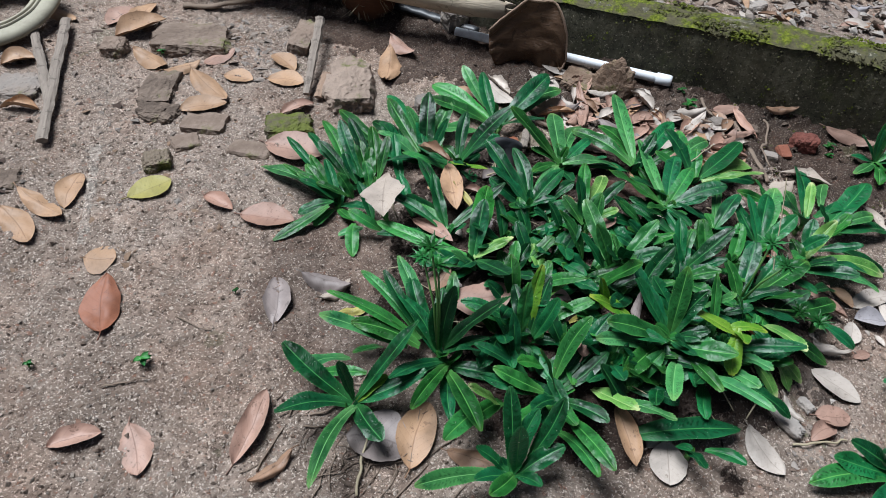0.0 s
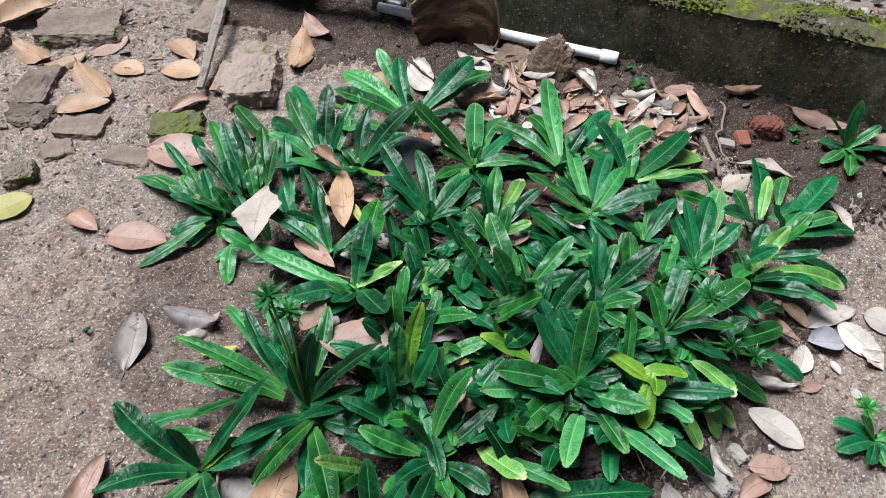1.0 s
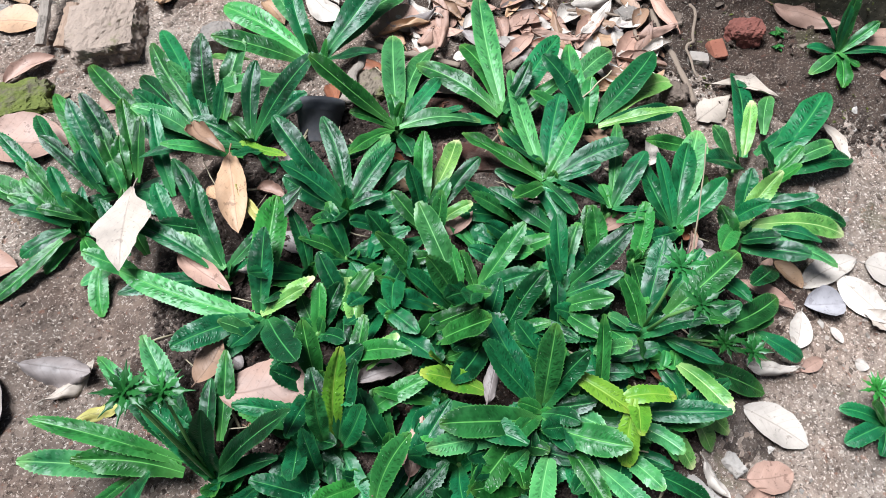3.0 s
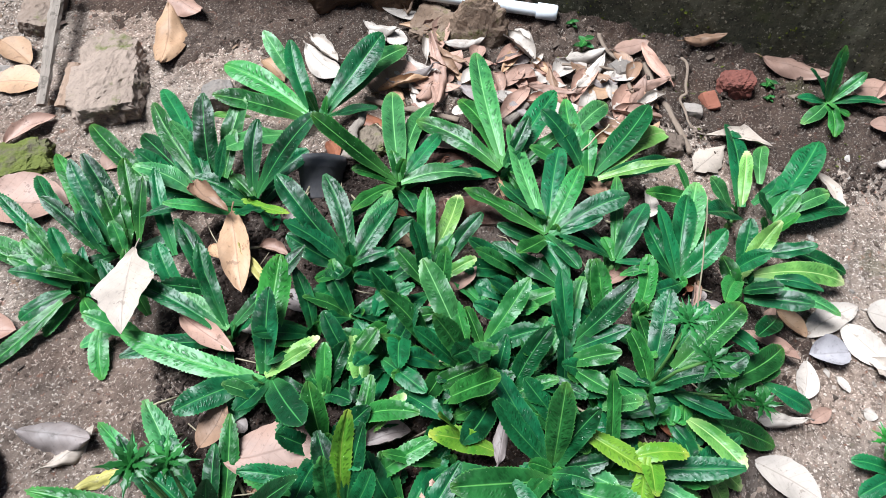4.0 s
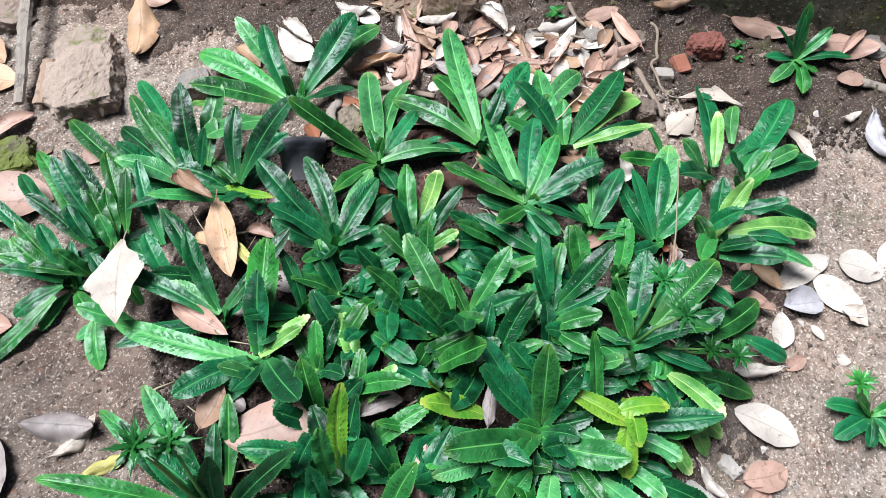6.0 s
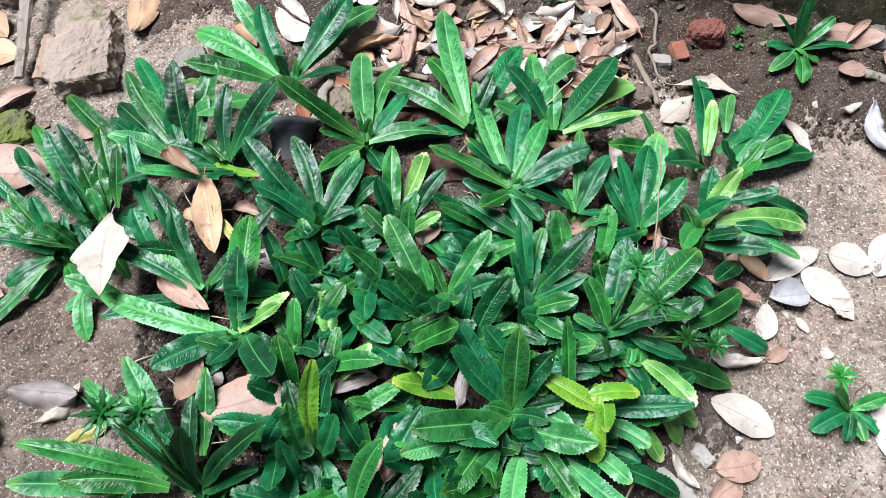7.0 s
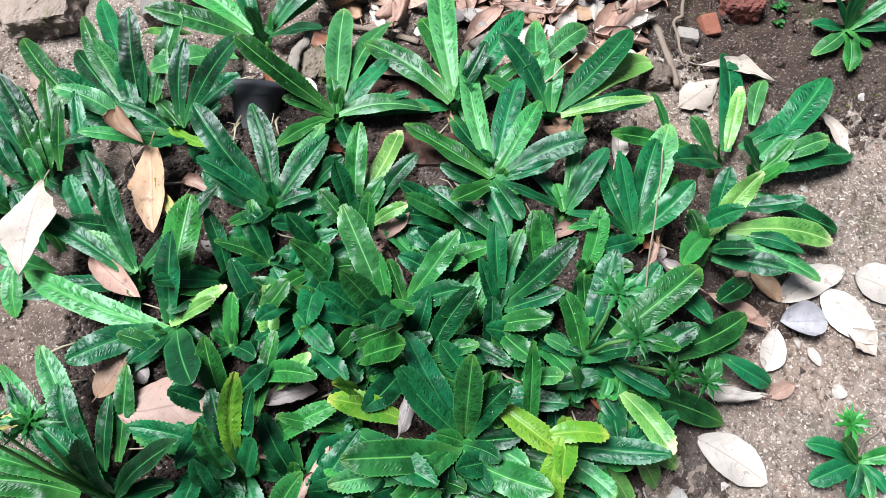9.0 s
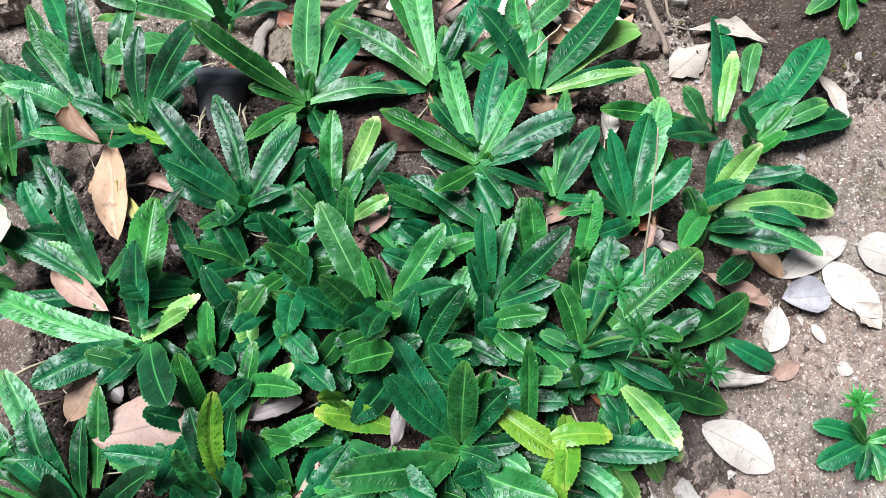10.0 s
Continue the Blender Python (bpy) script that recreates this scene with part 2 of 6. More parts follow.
def concrete():
    m = Mat("algae_dark_concrete", 0.85, 0.3)
    obj = m.coords("Object")
    base = m.ramp(m.noise(6, 8, 0.78, obj), [(0.34, (0.024, 0.023, 0.014)), (0.50, (0.086, 0.080, 0.052)), (0.66, (0.205, 0.188, 0.135))])
    run = m.node("ShaderNodeMapping")
    run.inputs["Scale"].default_value = (26, 26, 3)
    m.link(obj, run.inputs["Vector"])
    streak = m.ramp(m.noise(1.0, 5, 0.7, run.outputs[0]), [(0.46, (0, 0, 0)), (0.62, (1, 1, 1))])
    base = m.mix(m.math("MULTIPLY", streak, 0.45), base, (0.024, 0.022, 0.016))
    pits = m.ramp(m.noise(130, 5, 0.75, obj), [(0.56, (0, 0, 0)), (0.62, (1, 1, 1))])
    base = m.mix(m.math("MULTIPLY", pits, 0.8), base, (0.012, 0.011, 0.008))
    flecks = m.math("GREATER_THAN", m.noise(150, 5, 0.75, obj), 0.61)
    base = m.mix(m.math("MULTIPLY", flecks, 0.75), base, (0.40, 0.355, 0.26))
    green = m.ramp(m.noise(11, 7, 0.75, obj), [(0.54, (0, 0, 0)), (0.66, (1, 1, 1))])
    base = m.mix(m.math("MULTIPLY", green, 0.6), base, m.mix(m.noise(120, 4, 0.7, obj), (0.026, 0.032, 0.008), (0.115, 0.130, 0.040)))
    m.colour(base)
    m.bump(m.noise(70, 7, 0.7, obj), 0.9, 0.006)
    m.bump(m.noise(210, 4, 0.7, obj), 0.6, 0.003)
    return m.m


CONCRETE = concrete()


def moss_mat():
    m = Mat("moss", 0.95, 0.15)
    obj = m.coords("Object")
    base = m.ramp(m.noise(120, 5, 0.7, obj), [(0.3, (0.020, 0.026, 0.005)), (0.5, (0.085, 0.105, 0.012)), (0.70, (0.200, 0.220, 0.030))])
    brown = m.ramp(m.noise(13, 6, 0.75, obj), [(0.44, (0, 0, 0)), (0.54, (1, 1, 1))])
    base = m.mix(m.math("MULTIPLY", brown, 0.85), base, m.mix(m.noise(60, 5, 0.7, obj), (0.030, 0.026, 0.018), (0.120, 0.100, 0.070)))
    m.colour(base)
    m.bump(m.noise(260, 5, 0.7, obj), 0.8, 0.004)
    return m.m


MOSS = moss_mat()


def wood(name, a, b, rough=0.8):
    m = Mat(name, rough, 0.25)
    mp = m.node("ShaderNodeMapping")
    mp.inputs["Scale"].default_value = (4, 60, 60)
    m.link(m.coords("Object"), mp.inputs["Vector"])
    base = m.mix(m.noise(2.5, 6, 0.7, mp.outputs[0]), a, b)
    blot = m.math("GREATER_THAN", m.noise(55, 4, 0.65, m.coords("Object")), 0.62)
    base = m.mix(m.math("MULTIPLY", blot, 0.45), base, tuple(0.4 * x for x in a))
    m.colour(base)
    m.bump(m.noise(3.0, 7, 0.75, mp.outputs[0]), 0.9, 0.004)
    return m.m


WOOD_GREY = wood("weathered_wood", (0.095, 0.074, 0.058), (0.34, 0.285, 0.240))
WOOD_DARK = wood("shade_dark_wood", (0.028, 0.020, 0.016), (0.085, 0.062, 0.048))
WOOD_PALE = wood("debarked_pale_wood", (0.34, 0.275, 0.200), (0.52, 0.440, 0.340))
TWIG = wood("thin_twig", (0.13, 0.090, 0.065), (0.26, 0.200, 0.155))
SPATHE = wood("leathery_brown_sheath", (0.060, 0.033, 0.019), (0.150, 0.086, 0.052), 0.34)
HUSK = wood("coconut_husk", (0.055, 0.022, 0.012), (0.130, 0.058, 0.030), 0.95)


def plain(name, c, rough, spec=0.4, mottled=0.25):
    m = Mat(name, rough, spec)
    obj = m.coords("Object")
    base = m.mix(m.noise(30, 5, 0.65, obj), tuple((1 - mottled) * x for x in c), c)
    dirt = m.ramp(m.noise(9, 6, 0.7, obj), [(0.52, (0, 0, 0)), (0.70, (1, 1, 1))])
    base = m.mix(m.math("MULTIPLY", dirt, 0.5), base, (0.14, 0.105, 0.080))
    m.colour(base)
    m.bump(m.noise(120, 4, 0.6, obj), 0.15, 0.001)
    return m.m


PVC = plain("white_pvc", (0.66, 0.68, 0.70), 0.4, 0.5, 0.12)
BLACK_PLASTIC = plain("black_plastic", (0.030, 0.032, 0.036), 0.45, 0.5)
DUSTY_PLASTIC = plain("dusty_black_plastic", (0.135, 0.132, 0.142), 0.6, 0.4, 0.8)
RUBBER = plain("beige_rubber", (0.40, 0.37, 0.28), 0.7, 0.3, 0.4)
STRAW = plain("straw_stalk", (0.34, 0.285, 0.190), 0.7, 0.3)
STEM = plain("green_stalk", (0.10, 0.24, 0.06), 0.5, 0.4, 0.3)


# ---- mesh helpers ----
def mesh_from(name, verts, faces, material, uvs=None, smooth=True):
    me = bpy.data.meshes.new(name)
    me.from_pydata([tuple(map(float, v)) for v in verts], [], faces)
    if uvs is not None:
        layer = me.uv_layers.new(name="UVMap")
        for loop in me.loops:
            layer.data[loop.index].uv = uvs[loop.vertex_index]
    if smooth:
        me.polygons.foreach_set("use_smooth", [True] * len(me.polygons))
    me.materials.append(material)
    me.update()
    return me


def grid_faces(n, k, wrap=False):
    """Quads of n rows of k points."""
    faces = []
    for i in range(n - 1):
        for j in range(k if wrap else k - 1):
            a, b = i * k + j, i * k + (j + 1) % k
            faces.append((a, b, b + k, a + k))
    return faces


def smooth(a, b, x):
    t = np.clip((x - a) / (b - a), 0.0, 1.0)
    return t * t * (3 - 2 * t)


WALL_A, WALL_DIR = np.array([0.47, 1.565]), np.array([0.9191, -0.3939])
WALL_OUT = np.array([-0.3939, -0.9191])


def ground_z(x, y):
    """Height of the earth: a low bed under the plants, a dip to one side, earth banked on the wall."""
    x, y = np.asarray(x, float), np.asarray(y, float)
    r = np.hypot((x - 0.36) / 0.46, (y - 0.87) / 0.42)
    h = 0.047 * (1 - smooth(0.55, 1.0, r))
    h = h - 0.02 * smooth(0.6, 0.9, x) * (1 - smooth(0.9, 1.2, y))
    d = (x - WALL_A[0]) * WALL_OUT[0] + (y - WALL_A[1]) * WALL_OUT[1]
    return h + 0.03 * np.exp(-np.maximum(0.0, d) / 0.08)


def from_wall(x, y):
    return (x - WALL_A[0]) * WALL_OUT[0] + (y - WALL_A[1]) * WALL_OUT[1]


def relief(x, y):
    """Clods and hollows of the earth, rougher on the bank of the wall."""
    p = Vector((x, y, 0.0))
    d = (x - WALL_A[0]) * WALL_OUT[0] + (y - WALL_A[1]) * WALL_OUT[1]
    q = 0.0060 * noise.fractal(p * 7.0, 1.0, 2.0, 3) + 0.0046 * noise.fractal(p * 42.0, 0.8, 2.0, 3) + 0.0028 * noise.noise(p * 130.0)
    return q * (1 + 2.0 * math.exp(-max(0.0, d) / 0.12))


def earth_z(x, y):
    return float(ground_z(x, y)) + relief(x, y)


def tube(points, radii, sides=8):
    """Vertices and faces of a closed tube along points."""
    points = [Vector(p) for p in points]
    verts, faces = [], []
    for i, p in enumerate(points):
        d = (points[min(i + 1, len(points) - 1)] - points[max(i - 1, 0)]).normalized()
        a = d.orthogonal().normalized() if i == 0 else (a - d * a.dot(d)).normalized()
        b = d.cross(a)
        for s in range(sides):
            w = 2 * math.pi * s / sides
            verts.append(p + radii[i] * (math.cos(w) * a + math.sin(w) * b))
    faces = grid_faces(len(points), sides, True)
    faces.append(tuple(reversed(range(sides))))
    faces.append(tuple(range(len(verts) - sides, len(verts))))
    return verts, faces


def joined(pieces):
    verts, faces = [], []
    for v, f in pieces:
        k = len(verts)
        verts += list(v)
        faces += [tuple(i + k for i in q) for q in f]
    return verts, faces


def part(name, me, parent, label=""):
    ob = new(name, me)
    ob.parent = parent
    if label:
        tagged(ob, label)
    return ob


# ---- the ground ----
def spaced(lo, hi, step, far):
    inner = list(np.arange(lo, hi + step / 2, step))
    out, s, left, right = [], step, inner[0], inner[-1]
    before, after = [], []
    while right < far:
        s *= 1.35
        left, right = left - s, right + s
        before.append(left)
        after.append(right)
    return np.array(before[::-1] + inner + after)


def build_ground():
    xs, ys = spaced(-1.15, 1.45, 0.006, 400.0), spaced(0.20, 1.95, 0.006, 400.0)
    gx, gy = np.meshgrid(xs, ys)
    z = ground_z(gx, gy)
    near = (np.abs(gx) < 2.5) & (np.abs(gy) < 3.0)
    rough = np.zeros_like(z)
    for i, j in np.argwhere(near):
        rough[i, j] = relief(gx[i, j], gy[i, j])
    z = z + rough
    verts = np.stack([gx, gy, z], -1).reshape(-1, 3)
    ob = new("ground", mesh_from("ground", verts, grid_faces(len(ys), len(xs)), SOIL))
    return tagged(ob, "bare brown earth with grit and damp patches", "ground", kind="structure")


ground = build_ground()


def wall_point(along, back, z):
    p = WALL_A + along * WALL_DIR - back * WALL_OUT
    return (p[0], p[1], z)


def wall_rise(s):
    """The wall and the bed behind it climb gently along their length."""
    return min(0.025, max(-0.03, 0.075 * (s - 0.16)))


def build_wall():
    """Low concrete edging with a rough, worn top; earth bed of litter behind it."""
    n, rows = 260, []
    prof = [(0.000, -0.12), (0.000, 0.02), (0.001, 0.07), (0.001, 0.115), (0.002, 0.151), (0.007, 0.170), (0.020, 0.180), (0.045, 0.183), (0.075, 0.182), (0.100, 0.177), (0.108, 0.160), (0.110, 0.02), (0.110, -0.12)]
    verts = []
    for i in range(n):
        s = -1.2 + 4.2 * i / (n - 1)
        for k, (b, z) in enumerate(prof):
            q = noise.fractal(Vector((s * 9, b * 30, z * 30)), 0.8, 2.0, 4)
            live = 1.0 if 3 < k < 11 else 0.35
            verts.append(wall_point(s, b + 0.004 * q * live, z + 0.006 * q * live + (wall_rise(s) if z > 0.1 else 0.0)))
    ob = new("wall_north", mesh_from("wall_north", verts, grid_faces(n, len(prof)), CONCRETE))
    tagged(ob, "low dark concrete wall stained with algae", "wall", kind="structure")
    # cushion of moss along the top
    mv, mf = [], []
    for i in range(300):
        s = -0.35 + 1.75 * i / 299
        for k in range(9):
            b = 0.004 + 0.100 * k / 8
            q = noise.fractal(Vector((s * 14, b * 40, 3.1)), 0.8, 2.0, 4)
            edge = math.sin(math.pi * k / 8) ** 0.5
            fine = noise.fractal(Vector((s * 90, b * 90, 5.0)), 0.7, 2.0, 3)
            thick = 0.004 * edge + 0.008 * q * edge + 0.004 * fine * edge
            mv.append(wall_point(s, b - 0.003 * (k == 0) * (1 + 2 * q) + 0.004 * q, 0.179 + wall_rise(s) + thick + 0.003 * edge - 0.004 * (k == 0) * (0.6 + q)))
    moss = new("moss", mesh_from("moss", mv, grid_faces(300, 9), MOSS))
    tagged(moss, "olive green moss growing along the wall top", "moss", kind="stuff")
    bed = []
    nb, kb = 120, 60
    for i in range(nb):
        s = -1.2 + 4.2 * i / (nb - 1)
        for k in range(kb):
            b = 0.104 + 2.2 * (k / (kb - 1)) ** 1.6
            rim = i in (0, nb - 1) or k == kb - 1
            bed.append(wall_point(s, b, -0.1 if rim else 0.148 + wall_rise(s) + 0.02 * noise.fractal(Vector((s * 6, b * 6, 7.7)), 0.8, 2.0, 4)))
    bedob = new("raised_bed", mesh_from("raised_bed", bed, grid_faces(nb, kb), SOIL))
    tagged(bedob, "raised earth bed behind the low wall", "ground", kind="structure")


build_wall()


# ---- plants ----
def blade_mesh(length, rise, width, tone, rng):
    """A toothed strap leaf along +x: narrow foot, broad upper half, blunt tip, folded on the rib, puckered between
    the veins, with a saw edge of short spines."""
    teeth = max(9, int(length / 0.0046))
    n, half = 2 * teeth + 1, 4
    width = 0.49 * min(width, 0.26 * length + 0.004)
    el = radians(rise)
    tip = Vector((length * math.cos(el), 0, length * math.sin(el)))
    up = Vector((-math.sin(el), 0, math.cos(el)))
    mid = tip * rng.uniform(0.45, 0.62) + up * length * rng.uniform(0.05, 0.20) * (1 - 0.006 * abs(rise))
    fold, ruffle, twist = rng.uniform(0.12, 0.50), rng.uniform(0.03, 0.12), rng.uniform(-0.5, 0.5)
    sway, phase = rng.uniform(-0.05, 0.05) * length, rng.uniform(0, 6.28)
    blunt, peak = rng.uniform(0.60, 0.74), rng.uniform(0.36, 0.58)
    base_w, waves, off = rng.uniform(0.30, 0.44), rng.uniform(7, 15), rng.uniform(0, 90)
    verts, uvs = [], []
    for i in range(n):
        s = i / (n - 1)
        p = mid * (2 * s * (1 - s)) + tip * s * s
        d = (mid * (2 - 4 * s) + tip * 2 * s).normalized()
        nrm = Vector((-d.z, 0, d.x))
        p = p + Vector((0, sway * math.sin(math.pi * s), 0))
        w = (base_w + (1 - base_w) * float(smooth(-0.08, peak, np.array(s)))) * (1.0 if s < blunt else max(0.0, 1 - ((s - blunt) / (1.002 - blunt)) ** 2.1) ** 0.88)
        w = max(w, 0.03) * width
        roll = twist * s
        pucker = 0.00075 * min(1.0, 4 * s) * min(1.0, width / 0.009)
        for j in range(-half, half + 1):
            v = j / half
            spread = w * v
            along = 0.0
            if abs(j) == half and 0.08 < s < 0.985:
                bite = 0.0019 + 0.0006 * math.sin(3.7 * i + off)
                spread += math.copysign(bite if i % 2 else -0.5 * bite, v)
                along = 0.0010 if i % 2 else 0.0
            drop = fold * abs(spread) + ruffle * w * math.sin(waves * s + phase + 1.5 * v) * v * v * 2 - 0.60 * fold * w * v * v
            if 0 < abs(j) < half:
                drop += pucker * (0.5 + noise.noise(Vector((s * length * 210 - 2.2 * abs(v), v * 2.6, off))) * 1.6)
            elif j == 0:
                drop -= 0.0006
            y = spread * math.cos(roll) - drop * math.sin(roll)
            h = drop * math.cos(roll) + spread * math.sin(roll)
            verts.append(p + d * along + Vector((0, y, 0)) + nrm * h)
            uvs.append((s, 0.5 + 0.5 * v))
    return mesh_from("leaf", verts, grid_faces(n, 2 * half + 1), LEAF[tone], uvs)


plants_made, CROWNS = 0, []
# spots between the rosettes where dead leaves and bricks show
BARE = ((0.088, 0.987), (0.195, 1.10), (0.376, 0.926), (0.134, 0.734), (0.255, 0.705), (0.45, 1.05), (0.36, 0.50), (0.46, 0.49), (0.385, 0.697), (0.054, 0.877), (0.162, 0.921), (0.346, 0.890), (0.587, 0.909))


def clear_of_bare(x, y, reach):
    return min(math.hypot(x - a, y - b) for a, b in BARE) > reach


def add_leaves(top, rows):
    """Hang leaves on a rosette, each by heading, length (mm), rise, width (mm), tone and its foot (mm)."""
    rng = random.Random(len(top.children) + int(1000 * top.location.x))
    for head, length, rise, width, tone, dx, dy, dz in rows:
        shown = 1 if tone == 0 and rng.random() < 0.22 else tone
        leaf = part("leaf", blade_mesh(0.001 * length, rise, 0.001 * width, shown, rng), top)
        leaf.location, leaf.rotation_euler = 0.001 * Vector((dx, dy, dz)), (0, 0, radians(head))
        if tone >= 3:
            tagged(leaf, "yellowing old leaf")
    return top


def culantro(x, y, rows, low=2):
    """A rosette with its leaves, and a few short old leaves round the foot."""
    global plants_made
    rng = random.Random(1000 + plants_made)
    plants_made += 1
    CROWNS.append((x, y))
    z = float(ground_z(x, y))
    top = new("culantro_plant")
    top.location = (x, y, z)
    tall = max(r[1] for r in rows) > 150
    tagged(top, "long-leaved green culantro rosette growing in the earth" if tall else "green culantro rosette with toothed strap leaves in the earth", "plant", "culantro plants")
    crown, crown_f = tube([(0, 0, -0.010), (0, 0, 0.004), (0, 0, 0.010), (0, 0, 0.016)], [0.006, 0.005, 0.004, 0.002], 7)
    part("crown", mesh_from("crown", crown, crown_f, STEM), top)
    add_leaves(top, rows)
    size = 0.001 * sorted(r[1] for r in rows)[len(rows) // 2]
    inside = math.hypot((x - 0.35) / 0.32, (y - 0.80) / 0.32) < 1.0 or (x < 0.15 and 0.85 < y < 1.2)
    for k in range(low + 2 if inside else 0):
        turn, long = rng.uniform(0, 6.28), size * rng.uniform(0.55, 0.90)
        if not all(clear_of_bare(x + f * long * math.cos(turn), y + f * long * math.sin(turn), 0.030) for f in (0.5, 0.8, 1.0)):
            continue
        leaf = part("leaf", blade_mesh(long, rng.uniform(2, 24), rng.uniform(0.017, 0.027), rng.choice((0, 0, 0, 0, 0, 1)), rng), top)
        leaf.location, leaf.rotation_euler = (rng.uniform(-0.008, 0.008), rng.uniform(-0.008, 0.008), 0.008), (0, 0, turn)
    # young leaves standing up in the heart of the rosette
    for k in range(3 if inside else 2):
        leaf = part("leaf", blade_mesh(min(size, 0.12) * rng.uniform(0.28, 0.50), rng.uniform(42, 78), rng.uniform(0.010, 0.017), rng.choice((0, 1, 1)), rng), top)
        leaf.location, leaf.rotation_euler = (rng.uniform(-0.004, 0.004), rng.uniform(-0.004, 0.004), 0.006), (0, 0, rng.uniform(0, 6.28))
    return top


def flower_head(parent, dx, dy, dz, size=1.0, seed=0):
    """A spiny star of bracts on a stalk."""
    rng = random.Random(seed)
    v, f = tube([(0, 0, 0.005), (dx * 0.4, dy * 0.4, dz * 0.6), (dx, dy, dz)], [0.0025, 0.002, 0.0016], 6)
    part("flower_stalk", mesh_from("flower_stalk", v, f, STEM), parent)
    pieces = []
    for ring, (count, reach, lift) in enumerate(((8, 0.031, 0.15), (7, 0.026, 0.6), (5, 0.017, 1.4))):
        for k in range(count):
            a = 2 * math.pi * (k + 0.5 * ring + rng.uniform(-0.15, 0.15)) / count
            r = size * reach * rng.uniform(0.8, 1.15)
            d = Vector((math.cos(a), math.sin(a), lift)).normalized()
            side = Vector((-math.sin(a), math.cos(a), 0))
            up = d.cross(side)
            pts = []
            for s, w in ((0.0, 0.06), (0.3, 0.125), (0.42, 0.075), (0.54, 0.140), (0.70, 0.045), (1.0, 0.004)):
                c = Vector((dx, dy, dz)) + d * r * s - up * 0.1 * r * s * s
                pts += [c - side * r * w, c + up * 0.03 * r, c + side * r * w]
            pieces.append((pts, grid_faces(6, 3)))
    v, f = joined(pieces)
    uvs = [(0.5, 0.3)] * len(v)
    part("flower_head", mesh_from("flower_head", v, f, LEAF[1], uvs), parent, "spiny green flower head")


# ---- fallen leaves ----
SAY = {"tan": "tan brown", "pink": "pinkish tan", "pale": "bleached pale", "brown": "dark brown", "rust": "reddish brown", "grey": "grey brown", "buff": "dull buff", "lilac": "lilac grey", "olive": "yellowish olive", "red": "pinkish red"}
CURL = {0: "flat", 1: "slightly cupped", 2: "curled", 3: "crumpled"}
fallen_made = 0


def dead_leaf_mesh(length, width, kind, curl, rng):
    n, half = 20, 5
    point = 0.85 if kind == "buff" else 0.65
    peak = rng.uniform(0.42, 0.58)
    cup, arch, waves = ((0.10, 0.05, 0.03), (0.30, 0.14, 0.05), (0.62, 0.26, 0.07), (1.1, 0.34, 0.13))[curl]
    sgn = 1 if rng.random() < 0.6 else -1
    off = Vector((rng.uniform(0, 50), rng.uniform(0, 50), 0))
    sweep = rng.uniform(-0.08, 0.08) * length
    verts, uvs = [], []
    for i in range(n):
        s = i / (n - 1)
        prof = (s / peak) if s < peak else (1 - s) / (1 - peak)
        w = max(0.02, (math.sin(prof * math.pi / 2) if point < 0.8 else prof) ** point) * width / 2
        for j in range(-half, half + 1):
            v = j / half
            ang = cup * 1.5 * v
            yy = w * (math.sin(ang) / (cup * 1.5) if cup > 0.2 else v)
            zz = sgn * w * ((1 - math.cos(ang)) / (cup * 1.5) if cup > 0.2 else cup * v * v)
            q = noise.fractal(Vector((s * 3.0, v * 1.2, 0)) + off, 0.9, 2.0, 3)
            rag = 1 + (0.26 if kind == "buff" else 0.20 if curl == 3 else 0.07) * noise.fractal(Vector((s * 6, 3.0 * np.sign(v), 0)) + off, 0.8, 2.0, 4) * abs(v)
            zz += arch * length * (0.25 - (s - 0.5) ** 2) * sgn * (0.8 if curl < 3 else 1.0) + waves * length * 0.55 * q + 0.0016 * abs(v)
            verts.append(((s - 0.5) * length, yy * rag + sweep * math.sin(math.pi * s) + waves * 0.25 * length * q * v, zz))
            uvs.append((s, 0.5 + 0.5 * v))
    faces = grid_faces(n, 2 * half + 1)
    # leaf stalk
    k = len(verts)
    z0 = verts[half][2]
    sv, sf = tube([(-0.5 * length + 0.003, 0, z0), (-0.55 * length, 0.01 * length, z0), (-0.62 * length, 0.03 * length, z0 - 0.001)], [0.0011, 0.0010, 0.0014], 5)
    verts += [tuple(v) for v in sv]
    uvs += [(0.5, 0.5)] * len(sv)
    faces += [tuple(a + k for a in q) for q in sf]
    return mesh_from("dead_leaf", verts, faces, DRY[kind], uvs)


